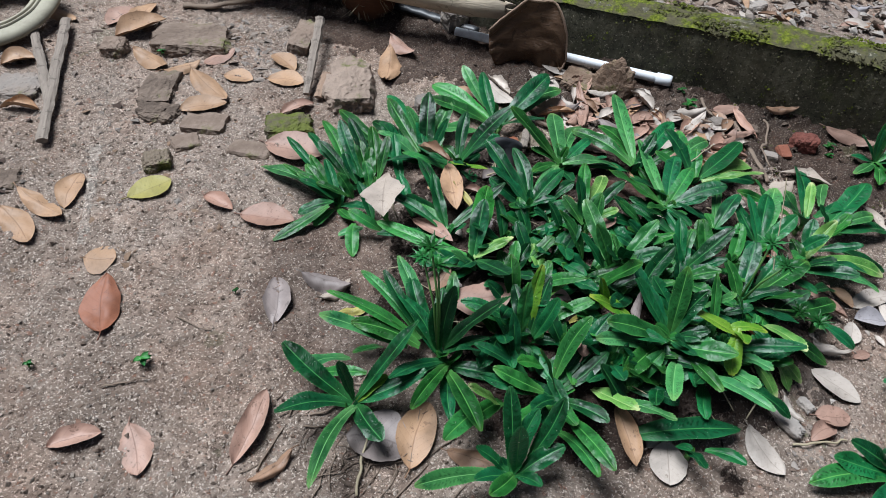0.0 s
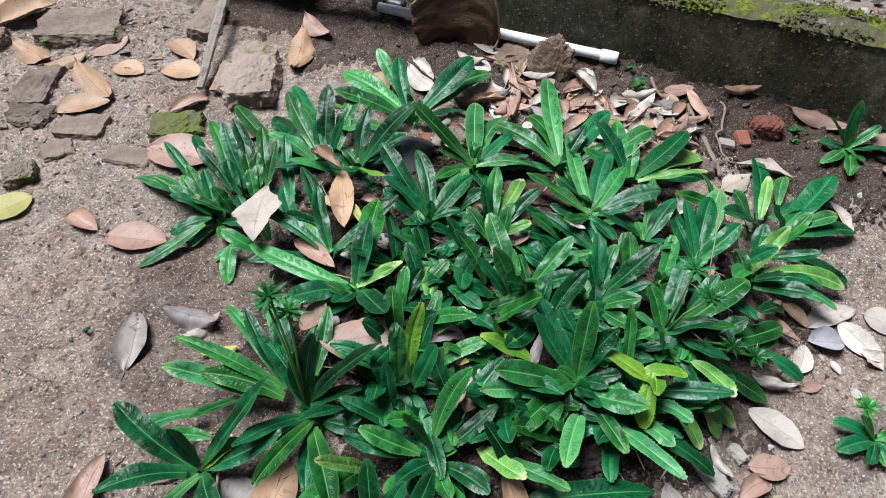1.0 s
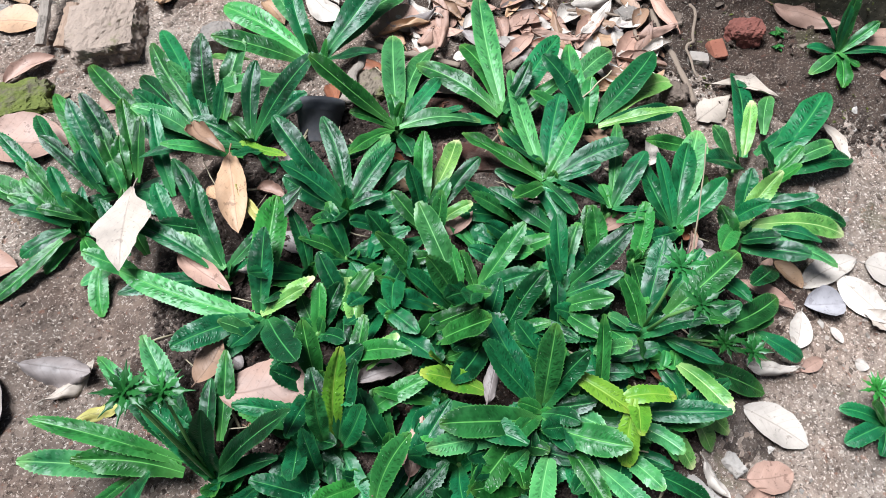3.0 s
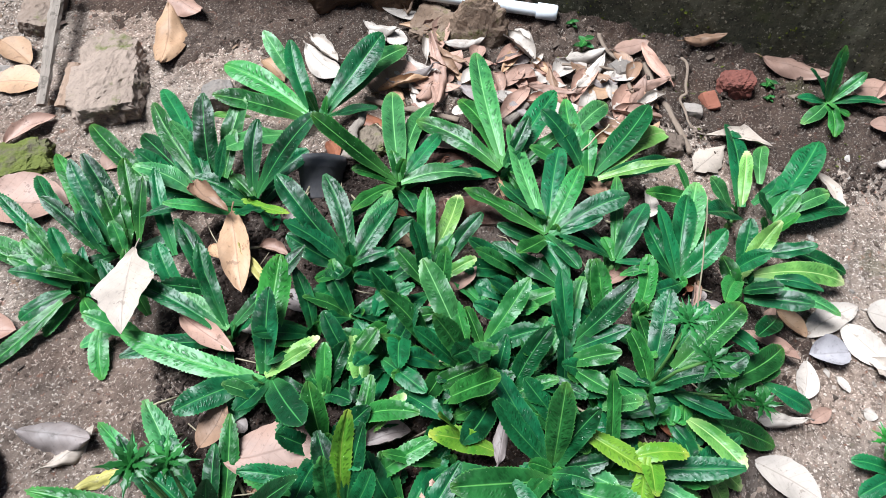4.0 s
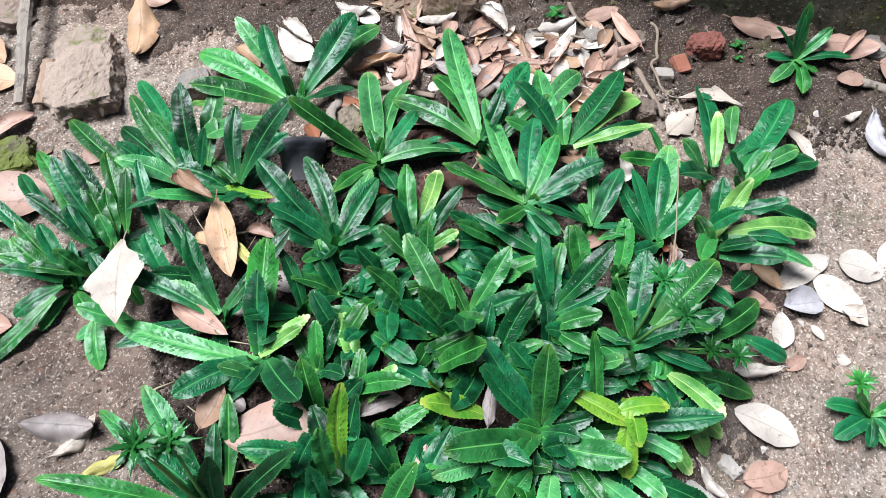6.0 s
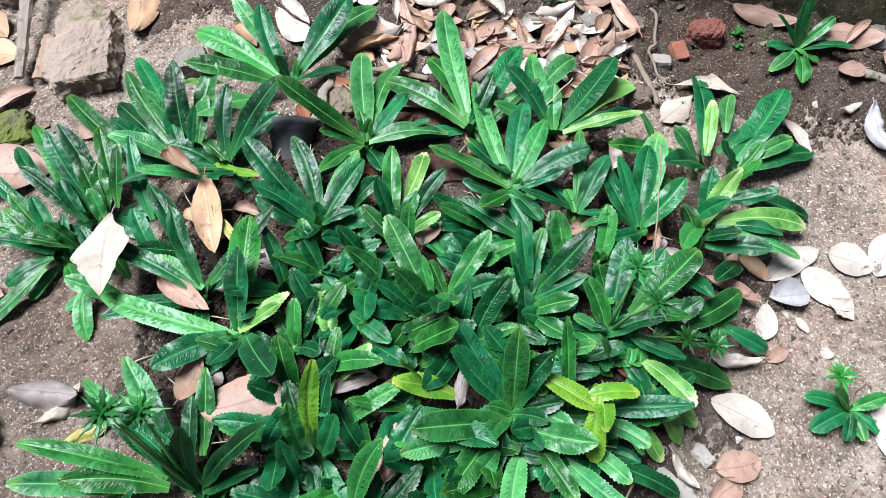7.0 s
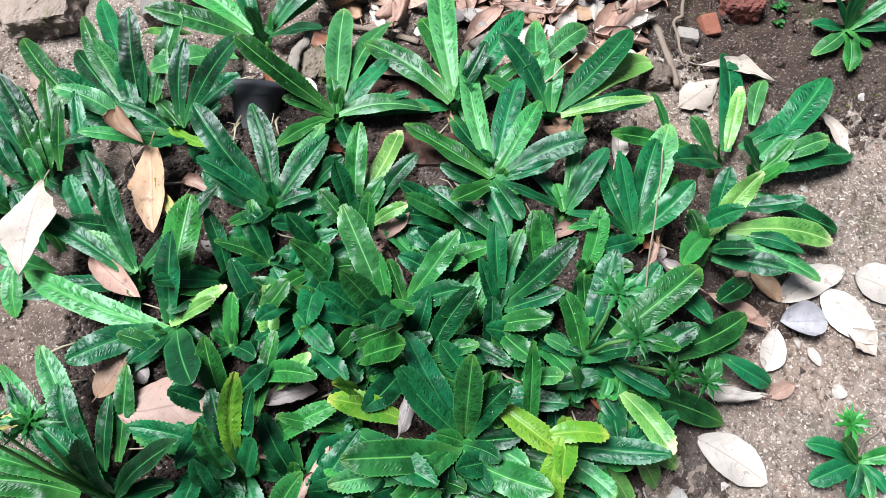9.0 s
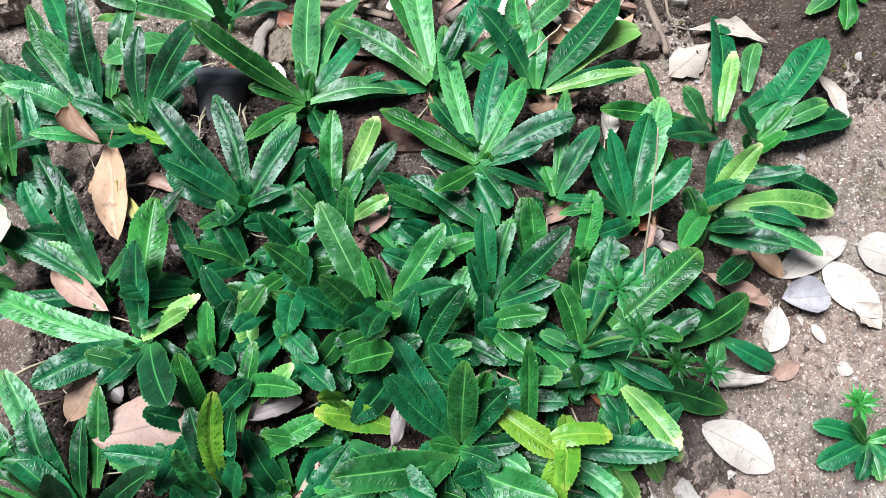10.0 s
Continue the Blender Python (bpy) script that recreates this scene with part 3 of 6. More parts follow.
def fallen(x, y, heading, length, width, kind, curl, lift=0.0, tilt=(0, 0), stands="lying on the earth"):
    """A dead leaf: middle, heading, length and width (mm)."""
    global fallen_made
    rng = random.Random(5000 + fallen_made)
    fallen_made += 1
    me = dead_leaf_mesh(0.001 * length, 0.001 * width, kind, curl, rng)
    ob = new("dead_leaf", me)
    slope = []
    for dx, dy in ((0.02, 0), (0, 0.02)):
        slope.append(float(ground_z(x + dx, y + dy) - ground_z(x - dx, y - dy)) / 0.04)
    nrm = Vector((-slope[0], -slope[1], 1)).normalized()
    turn = Vector((0, 0, 1)).rotation_difference(nrm).to_matrix().to_4x4() @ pose(0, 0, 0, 0, 0, heading) @ pose(0, 0, 0, tilt[0], tilt[1], 0)
    low = min((turn @ v.co).z for v in me.vertices)
    lift += 0.007 if 0 < from_wall(x, y) < 0.25 else 0.0
    ob.matrix_world = Matrix.Translation((x, y, max(earth_z(x + 0.35 * 0.001 * length * a, y + 0.35 * 0.001 * length * b) for a, b in ((0, 0), (1, 0), (-1, 0), (0, 1), (0, -1))) + lift - low * 0.9 - 0.001)) @ turn
    return tagged(ob, f"{CURL[curl]} {SAY[kind]} leaf {stands}", "dead leaf", "fallen leaves")


# ---- stones, bricks, sticks ----
def lump(name, x, y, size, heading, material, label, category, rough=0.10, sunk=0.25, seed=0, tilt=(0, 0), cuts=7, square=0.6, lift=0.0, group=""):
    """A worn block or stone of the given size (m), sunk partly into the earth."""
    bm = bmesh.new()
    bmesh.ops.create_cube(bm, size=1.0)
    bmesh.ops.subdivide_edges(bm, edges=bm.edges[:], cuts=cuts + 9, use_grid_fill=True)
    off = Vector((seed * 3.7, seed * 1.9, seed * 0.7))
    rough *= 0.72
    for v in bm.verts:
        ball = v.co.normalized() * 0.62
        c = v.co.lerp(ball, 1 - square)
        e = Vector((c.x * size[0], c.y * size[1], c.z * size[2])) / max(size)
        q = noise.fractal(e * 2.6 + off, 0.9, 2.0, 4)
        q2 = noise.fractal(e * 9.0 + off, 0.8, 2.0, 3)
        q3 = noise.fractal(e * 26.0 + off, 0.8, 2.0, 3)
        c = c * (1 + rough * q + 0.35 * rough * q2 + 0.18 * rough * q3)
        v.co = Vector((c.x * size[0], c.y * size[1], c.z * size[2]))
    me = bpy.data.meshes.new(name)
    bm.to_mesh(me)
    bm.free()
    me.polygons.foreach_set("use_smooth", [rough < 0.10] * len(me.polygons))
    me.materials.append(material)
    ob = new(name, me)
    ob.matrix_world = pose(x, y, float(ground_z(x, y)) + size[2] * (0.5 - sunk) + lift, tilt[0], tilt[1], heading)
    return tagged(ob, label, category, group)


def stick(name, a, b, r0, r1, material, label, category="stick", seed=0, wobble=0.004, sides=9, n=30, flat=0.7):
    """A rod from a to b (plan x, y and height over the earth)."""
    rng = random.Random(seed)
    pts, rad = [], []
    for i in range(n):
        s = i / (n - 1)
        x, y = a[0] + (b[0] - a[0]) * s, a[1] + (b[1] - a[1]) * s
        z = a[2] + (b[2] - a[2]) * s + float(ground_z(x, y))
        q = noise.noise_vector(Vector((s * 4 + seed, seed * 2.3, 0)))
        pts.append(Vector((x + wobble * q.x, y + wobble * q.y, z + 0.4 * wobble * q.z)))
        rad.append((r0 + (r1 - r0) * s) * (1 + 0.15 * noise.noise(Vector((s * 9, seed, 1)))))
    mid = sum(pts, Vector()) / n
    heading = math.atan2(b[1] - a[1], b[0] - a[0])
    turn = Matrix.Rotation(-heading, 3, "Z")
    v, f = tube([p - mid for p in pts], rad, sides)
    for k, q in enumerate(v):
        c = pts[k // sides] - mid
        off = (q - c) * (1 + 0.22 * noise.fractal(q * 60 + Vector((seed, 0, 0)), 0.8, 2.0, 3))
        v[k] = turn @ (c + Vector((off.x, off.y, off.z * flat)))
    ob = new(name, mesh_from(name, v, f, material, smooth=sides > 7))
    ob.location, ob.rotation_euler = mid, (0, 0, heading)
    return tagged(ob, label, category)


# rosettes, bed by bed
culantro(0.198, 1.266, [
    (138, 189, 1, 38, 0, -13, 5, 31),
    (103, 132, 20, 28, 0, -11, 13, 31),
    (47, 172, 21, 45, 0, 4, 5, 28),
    (44, 199, 2, 40, 2, 12, 9, 31),
    (121, 116, 25, 25, 2, -30, 79, 20),
    (-24, 107, 29, 20, 0, 6, -2, 28),
    (165, 56, 74, 27, 1, -2, -1, 28),
    (170, 146, 17, 35, 0, -21, -5, 31)])
culantro(0.308, 1.085, [
    (153, 147, 36, 28, 0, -5, 3, 28),
    (88, 199, -6, 33, 2, 2, 5, 28),
    (50, 100, 4, 22, 0, 5, 2, 28),
    (70, 218, -14, 27, 2, 4, 5, 28),
    (2, 117, -2, 28, 2, 4, -3, 28),
    (96, 49, 17, 21, 1, 1, -1, 28),
    (-138, 91, 17, 18, 1, -4, -7, 28),
    (168, 67, 22, 18, 1, -3, -4, 28)])
culantro(0.462, 1.094, [
    (91, 220, 3, 37, 2, 0, 19, 28),
    (101, 190, -12, 28, 1, -1, 4, 28),
    (54, 83, 29, 20, 0, 2, 3, 28),
    (135, 156, -1, 31, 0, -5, 0, 28),
    (51, 149, 9, 34, 0, 9, 12, 29),
    (-62, 36, -14, 18, 1, 5, -4, 28)])
culantro(0.587, 1.079, [
    (128, 115, 32, 28, 0, -3, 3, 28),
    (91, 143, 5, 29, 0, 0, 5, 27),
    (80, 72, 22, 27, 1, 1, -1, 28),
    (45, 175, 4, 40, 0, 6, 2, 26),
    (41, 117, 4, 31, 2, -10, 88, -2),
    (37, 201, -14, 34, 3, 19, 1, 26),
    (16, 134, -8, 25, 0, 14, -11, 30),
    (-6, 117, 20, 20, 3, 12, -10, 31),
    (153, 79, 24, 18, 1, -23, -2, 35)])
culantro(0.103, 1.089, [
    (82, 115, 30, 23, 0, 0, 3, 27),
    (29, 154, 43, 32, 0, 3, 4, 28),
    (129, 55, 10, 19, 1, 3, -2, 29),
    (-171, 142, 6, 20, 0, -8, -5, 27),
    (-41, 102, 22, 13, 4, -17, 5, 26),
    (-137, 59, 37, 25, 0, 22, -30, 42),
    (31, 92, 21, 27, 0, 8, 12, 30)])
plant = culantro(0.038, 1.133, [
    (91, 138, 35, 32, 0, 0, 5, 28),
    (126, 184, -8, 30, 0, -16, -5, 30),
    (118, 167, 10, 27, 0, -14, 11, 30),
    (28, 95, 68, 20, 0, 6, -5, 30),
    (112, 253, -3, 25, 0, -2, -1, 28),
    (129, 86, 50, 18, 2, -13, 34, 30),
    (-179, 109, 22, 20, 1, 52, -63, 44),
    (96, 135, 20, 14, 0, 0, 17, 30),
    (68, 108, 25, 34, 2, 10, 63, 18),
    (74, 87, 24, 18, 0, 16, 2, 33),
    (158, 98, 21, 37, 2, -19, -11, 30),
    (-145, 129, 24, 39, 2, 118, 107, 18)])
add_leaves(plant, [
    (-151, 73, 29, 30, 3, 50, 153, 18)])
plant = culantro(-0.086, 1.052, [
    (129, 210, -1, 27, 0, 56, 81, 20),
    (120, 130, 28, 23, 0, 17, 12, 31),
    (118, 131, 28, 23, 0, -3, 2, 28),
    (114, 167, 6, 22, 0, -33, 4, 31),
    (125, 157, 2, 19, 0, -37, -2, 31),
    (134, 144, 14, 18, 0, -66, -18, 20),
    (79, 91, 36, 16, 1, 30, -4, 32),
    (149, 93, 37, 26, 0, 87, 89, 20),
    (98, 70, 28, 21, 0, 17, -6, 31),
    (115, 103, 24, 21, 0, -10, -3, 28),
    (114, 104, 21, 19, 2, 12, 21, 31),
    (102, 130, 22, 19, 0, 80, -30, 29)])
add_leaves(plant, [
    (101, 106, 21, 21, 0, 26, 22, 31),
    (112, 93, 26, 21, 0, 13, -10, 31),
    (135, 103, 21, 19, 0, -28, -9, 31),
    (129, 104, 25, 19, 1, -48, -55, 20),
    (119, 71, 27, 19, 0, -11, -21, 31),
    (107, 52, 37, 21, 0, 13, -27, 31),
    (105, 124, 22, 21, 0, 132, 47, 29)])
plant = culantro(-0.132, 0.986, [
    (146, 194, -6, 30, 2, -8, -3, 28),
    (137, 88, 20, 23, 0, -6, 5, 28),
    (171, 68, 20, 15, 1, 23, 4, 31),
    (-141, 124, -12, 22, 0, -12, -24, 31),
    (-155, 71, -9, 28, 0, -5, -7, 28),
    (-167, 49, -14, 18, 2, 58, -70, 22),
    (-86, 74, -11, 31, 1, 39, -57, 20),
    (161, 74, 21, 21, 0, 94, -82, 30),
    (150, 59, 53, 22, 0, 32, 1, 31),
    (156, 97, 18, 18, 0, -25, 16, 31),
    (156, 73, 21, 19, 1, -17, 8, 31),
    (113, 84, 25, 19, 0, 0, 4, 28)])
add_leaves(plant, [
    (170, 75, 26, 18, 0, -5, 0, 28),
    (116, 86, 25, 20, 0, 74, -52, 24),
    (109, 94, 24, 20, 0, 101, -56, 31),
    (113, 89, 24, 21, 0, 150, -54, 46)])
culantro(0.079, 0.873, [
    (146, 148, 3, 22, 0, -4, 1, 27),
    (113, 154, 18, 24, 0, -1, 7, 28),
    (141, 80, 7, 22, 2, 2, 4, 28),
    (-179, 67, 25, 35, 0, -20, 69, 13),
    (107, 110, 23, 20, 0, 0, 7, 28),
    (39, 134, 22, 21, 0, 6, 4, 29)])
culantro(0.126, 0.807, [
    (78, 143, 18, 36, 0, -4, 8, 28),
    (80, 103, 37, 39, 0, 0, 4, 28),
    (25, 78, 18, 21, 3, 0, 2, 28),
    (-125, 61, 26, 30, 0, 3, -3, 28),
    (-156, 100, 13, 30, 0, -6, 0, 28),
    (-62, 105, 32, 35, 0, 8, -4, 28),
    (163, 55, 31, 32, 2, 3, -30, 31),
    (154, 192, -1, 26, 0, -2, -5, 28),
    (17, 65, 27, 13, 3, 2, 2, 28)])
culantro(0.234, 0.951, [
    (128, 149, 25, 28, 0, -3, 3, 28),
    (102, 133, 14, 26, 0, 0, 4, 28),
    (152, 100, 32, 28, 0, -4, 1, 28),
    (51, 106, 14, 28, 0, 3, 2, 28),
    (61, 116, 8, 28, 2, 5, 6, 28),
    (151, 87, 21, 27, 0, -7, -4, 28),
    (7, 49, 21, 17, 0, 2, 1, 28),
    (-141, 56, 27, 16, 1, -5, -2, 28),
    (-119, 42, 32, 17, 0, -2, -2, 28)])
culantro(0.501, 0.972, [
    (72, 147, 6, 29, 0, 1, 4, 28),
    (56, 119, 10, 26, 0, 2, 3, 28),
    (146, 127, 10, 29, 0, -3, 4, 28),
    (13, 118, 21, 29, 0, 3, 0, 28),
    (-69, 74, 13, 22, 0, -2, 0, 28),
    (94, 197, 2, 27, 2, -2, 5, 28),
    (121, 51, -16, 16, 1, -1, 3, 28),
    (-140, 78, 29, 25, 0, -4, -5, 28),
    (2, 72, 25, 12, 0, 5, 0, 28)])
culantro(0.661, 0.889, [
    (108, 102, 17, 27, 0, -3, 1, 29),
    (100, 100, 31, 22, 0, 0, 3, 28),
    (65, 138, 13, 36, 2, 5, 13, 29),
    (69, 118, 15, 30, 0, 2, 9, 27),
    (33, 90, 30, 36, 0, 3, 2, 27),
    (162, 61, 29, 12, 0, -3, -1, 29),
    (37, 69, 25, 29, 0, 2, 4, 27),
    (-155, 61, 28, 24, 0, 2, -5, 27),
    (56, 70, 11, 17, 1, 28, 20, 20),
    (101, 73, 30, 24, 0, 90, -27, -16)])
culantro(0.581, 0.922, [
    (75, 124, 8, 16, 1, 2, 10, 28),
    (51, 90, 19, 26, 0, 3, 2, 28),
    (116, 88, -10, 16, 0, -2, 1, 28),
    (97, 38, 4, 14, 1, -1, 0, 28),
    (-32, 47, 31, 9, 0, 1, -1, 28),
    (164, 82, 24, 9, 0, -4, 6, 28),
    (-17, 36, 31, 22, 1, 0, -24, 31)])
culantro(0.811, 1.017, [
    (108, 65, 24, 11, 0, -58, 43, 27),
    (180, 156, 23, 24, 0, -14, 9, 32),
    (139, 69, 44, 28, 2, -6, 7, 29),
    (-155, 141, 39, 34, 0, 0, -4, 28)])
culantro(0.825, 1.029, [
    (76, 175, 0, 34, 0, 0, 2, 28),
    (69, 100, 13, 18, 3, 2, 2, 28),
    (20, 122, 6, 25, 0, 19, 4, 31),
    (65, 84, 1, 21, 2, 51, 46, 24)])
culantro(0.866, 1.0, [
    (43, 161, 10, 43, 0, 0, 17, 33),
    (35, 57, 25, 21, 1, 2, 1, 28),
    (12, 141, -6, 34, 0, 8, -1, 28),
    (15, 79, 15, 23, 2, 19, 10, 32),
    (151, 67, 50, 22, 0, 1, 1, 28),
    (2, 52, 62, 31, 0, -12, -21, 30)])
culantro(0.777, 0.907, [
    (43, 98, 39, 25, 3, -3, -1, 29),
    (-7, 147, -6, 29, 3, 15, 4, 27),
    (-31, 112, -5, 31, 0, 82, 64, 12),
    (-3, 68, 55, 28, 0, -25, 0, 41),
    (-32, 132, 1, 27, 2, 5, -2, 26),
    (71, 79, 36, 24, 0, 3, 10, 27),
    (-138, 127, 35, 25, 1, -3, -1, 29),
    (-27, 86, 23, 29, 0, -12, -35, 35),
    (-34, 59, 48, 21, 0, -13, -25, 36),
    (-12, 83, 26, 23, 0, 47, 46, 13),
    (-147, 89, 28, 24, 0, 38, -58, 12),
    (-31, 75, 16, 28, 0, 35, -4, 25)])
flowering = culantro(0.577, 0.746, [
    (33, 127, 10, 35, 1, 34, 16, 28),
    (22, 145, -8, 29, 1, 75, -7, 5),
    (25, 76, 24, 25, 0, 63, -9, 9),
    (67, 117, 24, 27, 0, 0, 2, 28),
    (106, 78, 29, 24, 0, -3, -5, 28),
    (-3, 82, 34, 21, 0, -5, -7, 28),
    (153, 51, 30, 16, 2, -7, -7, 28),
    (44, 71, 27, 24, 0, 50, 47, 17),
    (-67, 75, 25, 25, 0, 117, 86, -1),
    (-42, 69, 17, 22, 0, 26, -13, 26)])
flower_head(flowering, 0.013, 0.022, 0.147, 0.95, 0)
flower_head(flowering, 0.025, -0.021, 0.141, 0.95, 1)
flower_head(flowering, 0.086, -0.032, 0.047, 0.8, 2)
flower_head(flowering, 0.123, -0.040, 0.033, 0.8, 3)
culantro(0.594, 0.711, [
    (-14, 165, -24, 32, 0, -1, 1, 28),
    (-65, 82, 19, 23, 3, 17, -9, 26),
    (-57, 109, -31, 22, 3, 0, -22, 27),
    (65, 24, 8, 12, 1, -6, -15, 30),
    (-59, 46, -7, 24, 0, -9, -5, 29),
    (152, 51, 63, 25, 0, -24, -5, 33)])
culantro(0.74, 0.75, [
    (-27, 77, -21, 20, 0, 2, -1, 27),
    (30, 39, -6, 18, 1, -1, 1, 28),
    (168, 49, 32, 15, 0, -3, 0, 29),
    (-124, 48, 30, 16, 2, 0, -2, 28)])
culantro(0.532, 0.659, [
    (-43, 81, 5, 25, 4, -61, 33, 64),
    (-3, 61, 0, 23, 4, -15, -4, 71),
    (-102, 75, -34, 29, 4, -2, -7, 77),
    (-12, 111, 21, 23, 0, 4, -7, 26),
    (-110, 98, 39, 21, 4, 15, 21, 32),
    (-45, 65, 19, 20, 2, 5, -19, 26)])
culantro(0.439, 0.662, [
    (81, 116, 61, 27, 0, 1, 5, 28),
    (119, 123, 25, 26, 0, 0, 7, 28),
    (138, 105, 39, 27, 0, -4, 6, 28),
    (39, 93, 53, 25, 0, 3, 3, 28),
    (-142, 54, 28, 22, 0, -4, -4, 28),
    (-33, 52, 37, 25, 0, -2, -3, 28),
    (167, 37, 35, 15, 1, 0, -1, 28),
    (-4, 59, 28, 19, 0, 3, -1, 28),
    (86, 111, 45, 15, 1, 67, 2, 19),
    (-36, 52, 21, 23, 2, 21, -5, 31),
    (-66, 58, 27, 25, 0, -2, -7, 28)])
culantro(0.324, 0.681, [
    (164, 81, 18, 25, 4, 55, 4, 40),
    (-134, 53, 31, 25, 0, 1, -3, 28),
    (171, 76, 26, 13, 1, -2, 1, 28),
    (-38, 112, 23, 30, 0, 4, -2, 28),
    (-146, 49, 29, 27, 1, 13, -22, 31)])
plant = culantro(0.384, 0.814, [
    (-143, 85, 47, 29, 0, 2, 1, 28),
    (140, 95, 58, 26, 1, -22, -22, 31),
    (112, 115, 27, 29, 2, -23, 8, 31),
    (156, 84, 48, 22, 0, -32, -18, 31),
    (-111, 112, 58, 23, 0, 1, -4, 28),
    (44, 101, 31, 25, 0, 3, 4, 28),
    (-16, 106, 57, 28, 0, -53, -55, 20),
    (-102, 87, 26, 27, 0, -87, 50, 20),
    (101, 59, 26, 17, 0, -18, 6, 31),
    (109, 55, 29, 14, 1, 1, 1, 28),
    (-128, 92, 26, 27, 0, 6, -56, 20),
    (-49, 77, 28, 22, 0, -105, -38, 20)])
add_leaves(plant, [
    (2, 76, 28, 23, 0, 35, 53, 20)])
culantro(0.227, 0.818, [
    (138, 71, 50, 22, 0, 65, 66, 20),
    (119, 63, 37, 25, 0, -4, 5, 28),
    (140, 101, 48, 26, 0, 93, 9, 20),
    (-132, 55, 44, 26, 0, 31, 3, 31),
    (-85, 65, 1, 26, 3, 4, 30, 31),
    (-52, 78, 20, 20, 0, 37, -5, 31),
    (41, 61, 29, 21, 1, -6, -13, 31)])
culantro(0.337, 0.908, [
    (85, 112, 20, 23, 0, -4, 25, 31),
    (108, 80, 52, 20, 0, -7, 13, 31),
    (51, 58, 29, 23, 0, -1, 18, 31),
    (43, 95, 27, 18, 0, 10, 19, 31),
    (70, 71, 54, 19, 1, 2, -19, 31),
    (63, 117, 0, 24, 3, -1, 38, 31),
    (17, 51, 24, 14, 3, 13, 9, 31),
    (130, 65, 26, 19, 0, -7, 1, 28),
    (33, 61, 30, 20, 0, -61, 66, 20)])
culantro(0.491, 0.805, [
    (28, 110, 40, 27, 0, 7, 6, 28),
    (68, 73, 20, 18, 1, 6, 18, 31),
    (91, 83, 36, 21, 0, 0, 15, 31),
    (116, 71, 51, 15, 0, -3, -3, 28),
    (71, 61, 15, 18, 0, -1, -2, 28),
    (46, 106, 41, 25, 0, -87, -56, 20),
    (-10, 67, 36, 28, 0, -6, -22, 31),
    (2, 75, 33, 21, 0, 4, -3, 28),
    (3, 89, 32, 24, 0, -115, 6, 20),
    (7, 86, 26, 18, 1, -106, -60, 20),
    (-54, 68, 23, 23, 0, -7, -24, 31)])
culantro(0.518, 0.886, [
    (138, 106, 5, 25, 0, -19, 3, 31),
    (37, 59, -6, 27, 0, 1, 0, 28),
    (109, 69, 6, 22, 0, -8, 7, 28)])
culantro(0.509, 0.725, [
    (-32, 67, 59, 17, 2, 1, 1, 28),
    (5, 53, 20, 23, 0, 25, -13, 31)])
culantro(0.21, 0.653, [
    (165, 88, 11, 18, 0, -26, 21, 31),
    (165, 79, 12, 17, 1, -27, 14, 30),
    (90, 98, 73, 20, 1, -13, -3, 29),
    (79, 110, 49, 20, 4, 0, 3, 28),
    (67, 98, 46, 24, 0, 2, 0, 28),
    (32, 86, 68, 22, 0, 7, -6, 27),
    (100, 83, 45, 26, 0, -19, 64, 22),
    (-14, 110, 37, 20, 1, 3, 91, 22),
    (26, 70, 33, 18, 3, 24, 77, 22),
    (103, 81, 25, 24, 0, -7, 1, 27),
    (72, 92, 26, 18, 1, 14, 51, 22)])
flowering = culantro(0.071, 0.634, [
    (130, 168, 4, 17, 1, -29, 21, 28),
    (162, 167, 17, 21, 1, -33, 20, 27),
    (175, 152, 22, 25, 2, -50, 15, 12),
    (171, 116, 16, 29, 0, -31, 8, 26),
    (129, 131, 23, 18, 0, -20, 21, 31),
    (131, 114, 22, 28, 0, -3, 0, 27),
    (72, 117, 72, 23, 0, 4, 5, 30),
    (102, 87, 69, 23, 0, -2, 2, 28),
    (18, 139, 45, 26, 0, 7, 4, 31),
    (84, 100, 20, 20, 0, 10, 35, 41),
    (112, 145, 18, 25, 2, -23, 27, 31),
    (111, 103, 20, 27, 0, -16, 26, 32)])
add_leaves(flowering, [
    (84, 79, 22, 18, 0, -5, 27, 36),
    (8, 78, 25, 19, 0, 7, -5, 28)])
flower_head(flowering, -0.026, 0.033, 0.228, 0.95, 0)
flower_head(flowering, -0.013, 0.050, 0.174, 0.95, 1)
flower_head(flowering, -0.036, 0.046, 0.192, 0.8, 2)
culantro(-0.053, 0.542, [
    (149, 138, 22, 31, 0, -3, -1, 28),
    (-144, 103, 22, 21, 2, -15, 83, 20),
    (-12, 105, 25, 15, 1, -77, 48, 20),
    (42, 154, 41, 25, 0, 2, 4, 28),
    (-116, 125, 46, 16, 1, 35, 109, 20),
    (-156, 120, 22, 29, 0, -4, -4, 28),
    (-105, 176, 21, 21, 2, 2, -6, 28),
    (-58, 86, 17, 29, 0, 3, -4, 28),
    (36, 59, 27, 14, 4, 4, 2, 28),
    (154, 84, 72, 17, 0, -2, 5, 28),
    (18, 110, 22, 29, 0, 7, 4, 28)])
culantro(0.088, 0.618, [
    (-118, 144, 54, 20, 0, 39, 2, 40),
    (-142, 120, 22, 20, 0, -4, 0, 27),
    (-117, 129, 20, 20, 1, -3, -7, 26),
    (-71, 138, 18, 29, 1, -3, -20, 26),
    (-128, 119, 23, 27, 1, 57, -68, 13),
    (-133, 75, 25, 23, 1, 81, -64, 18)])
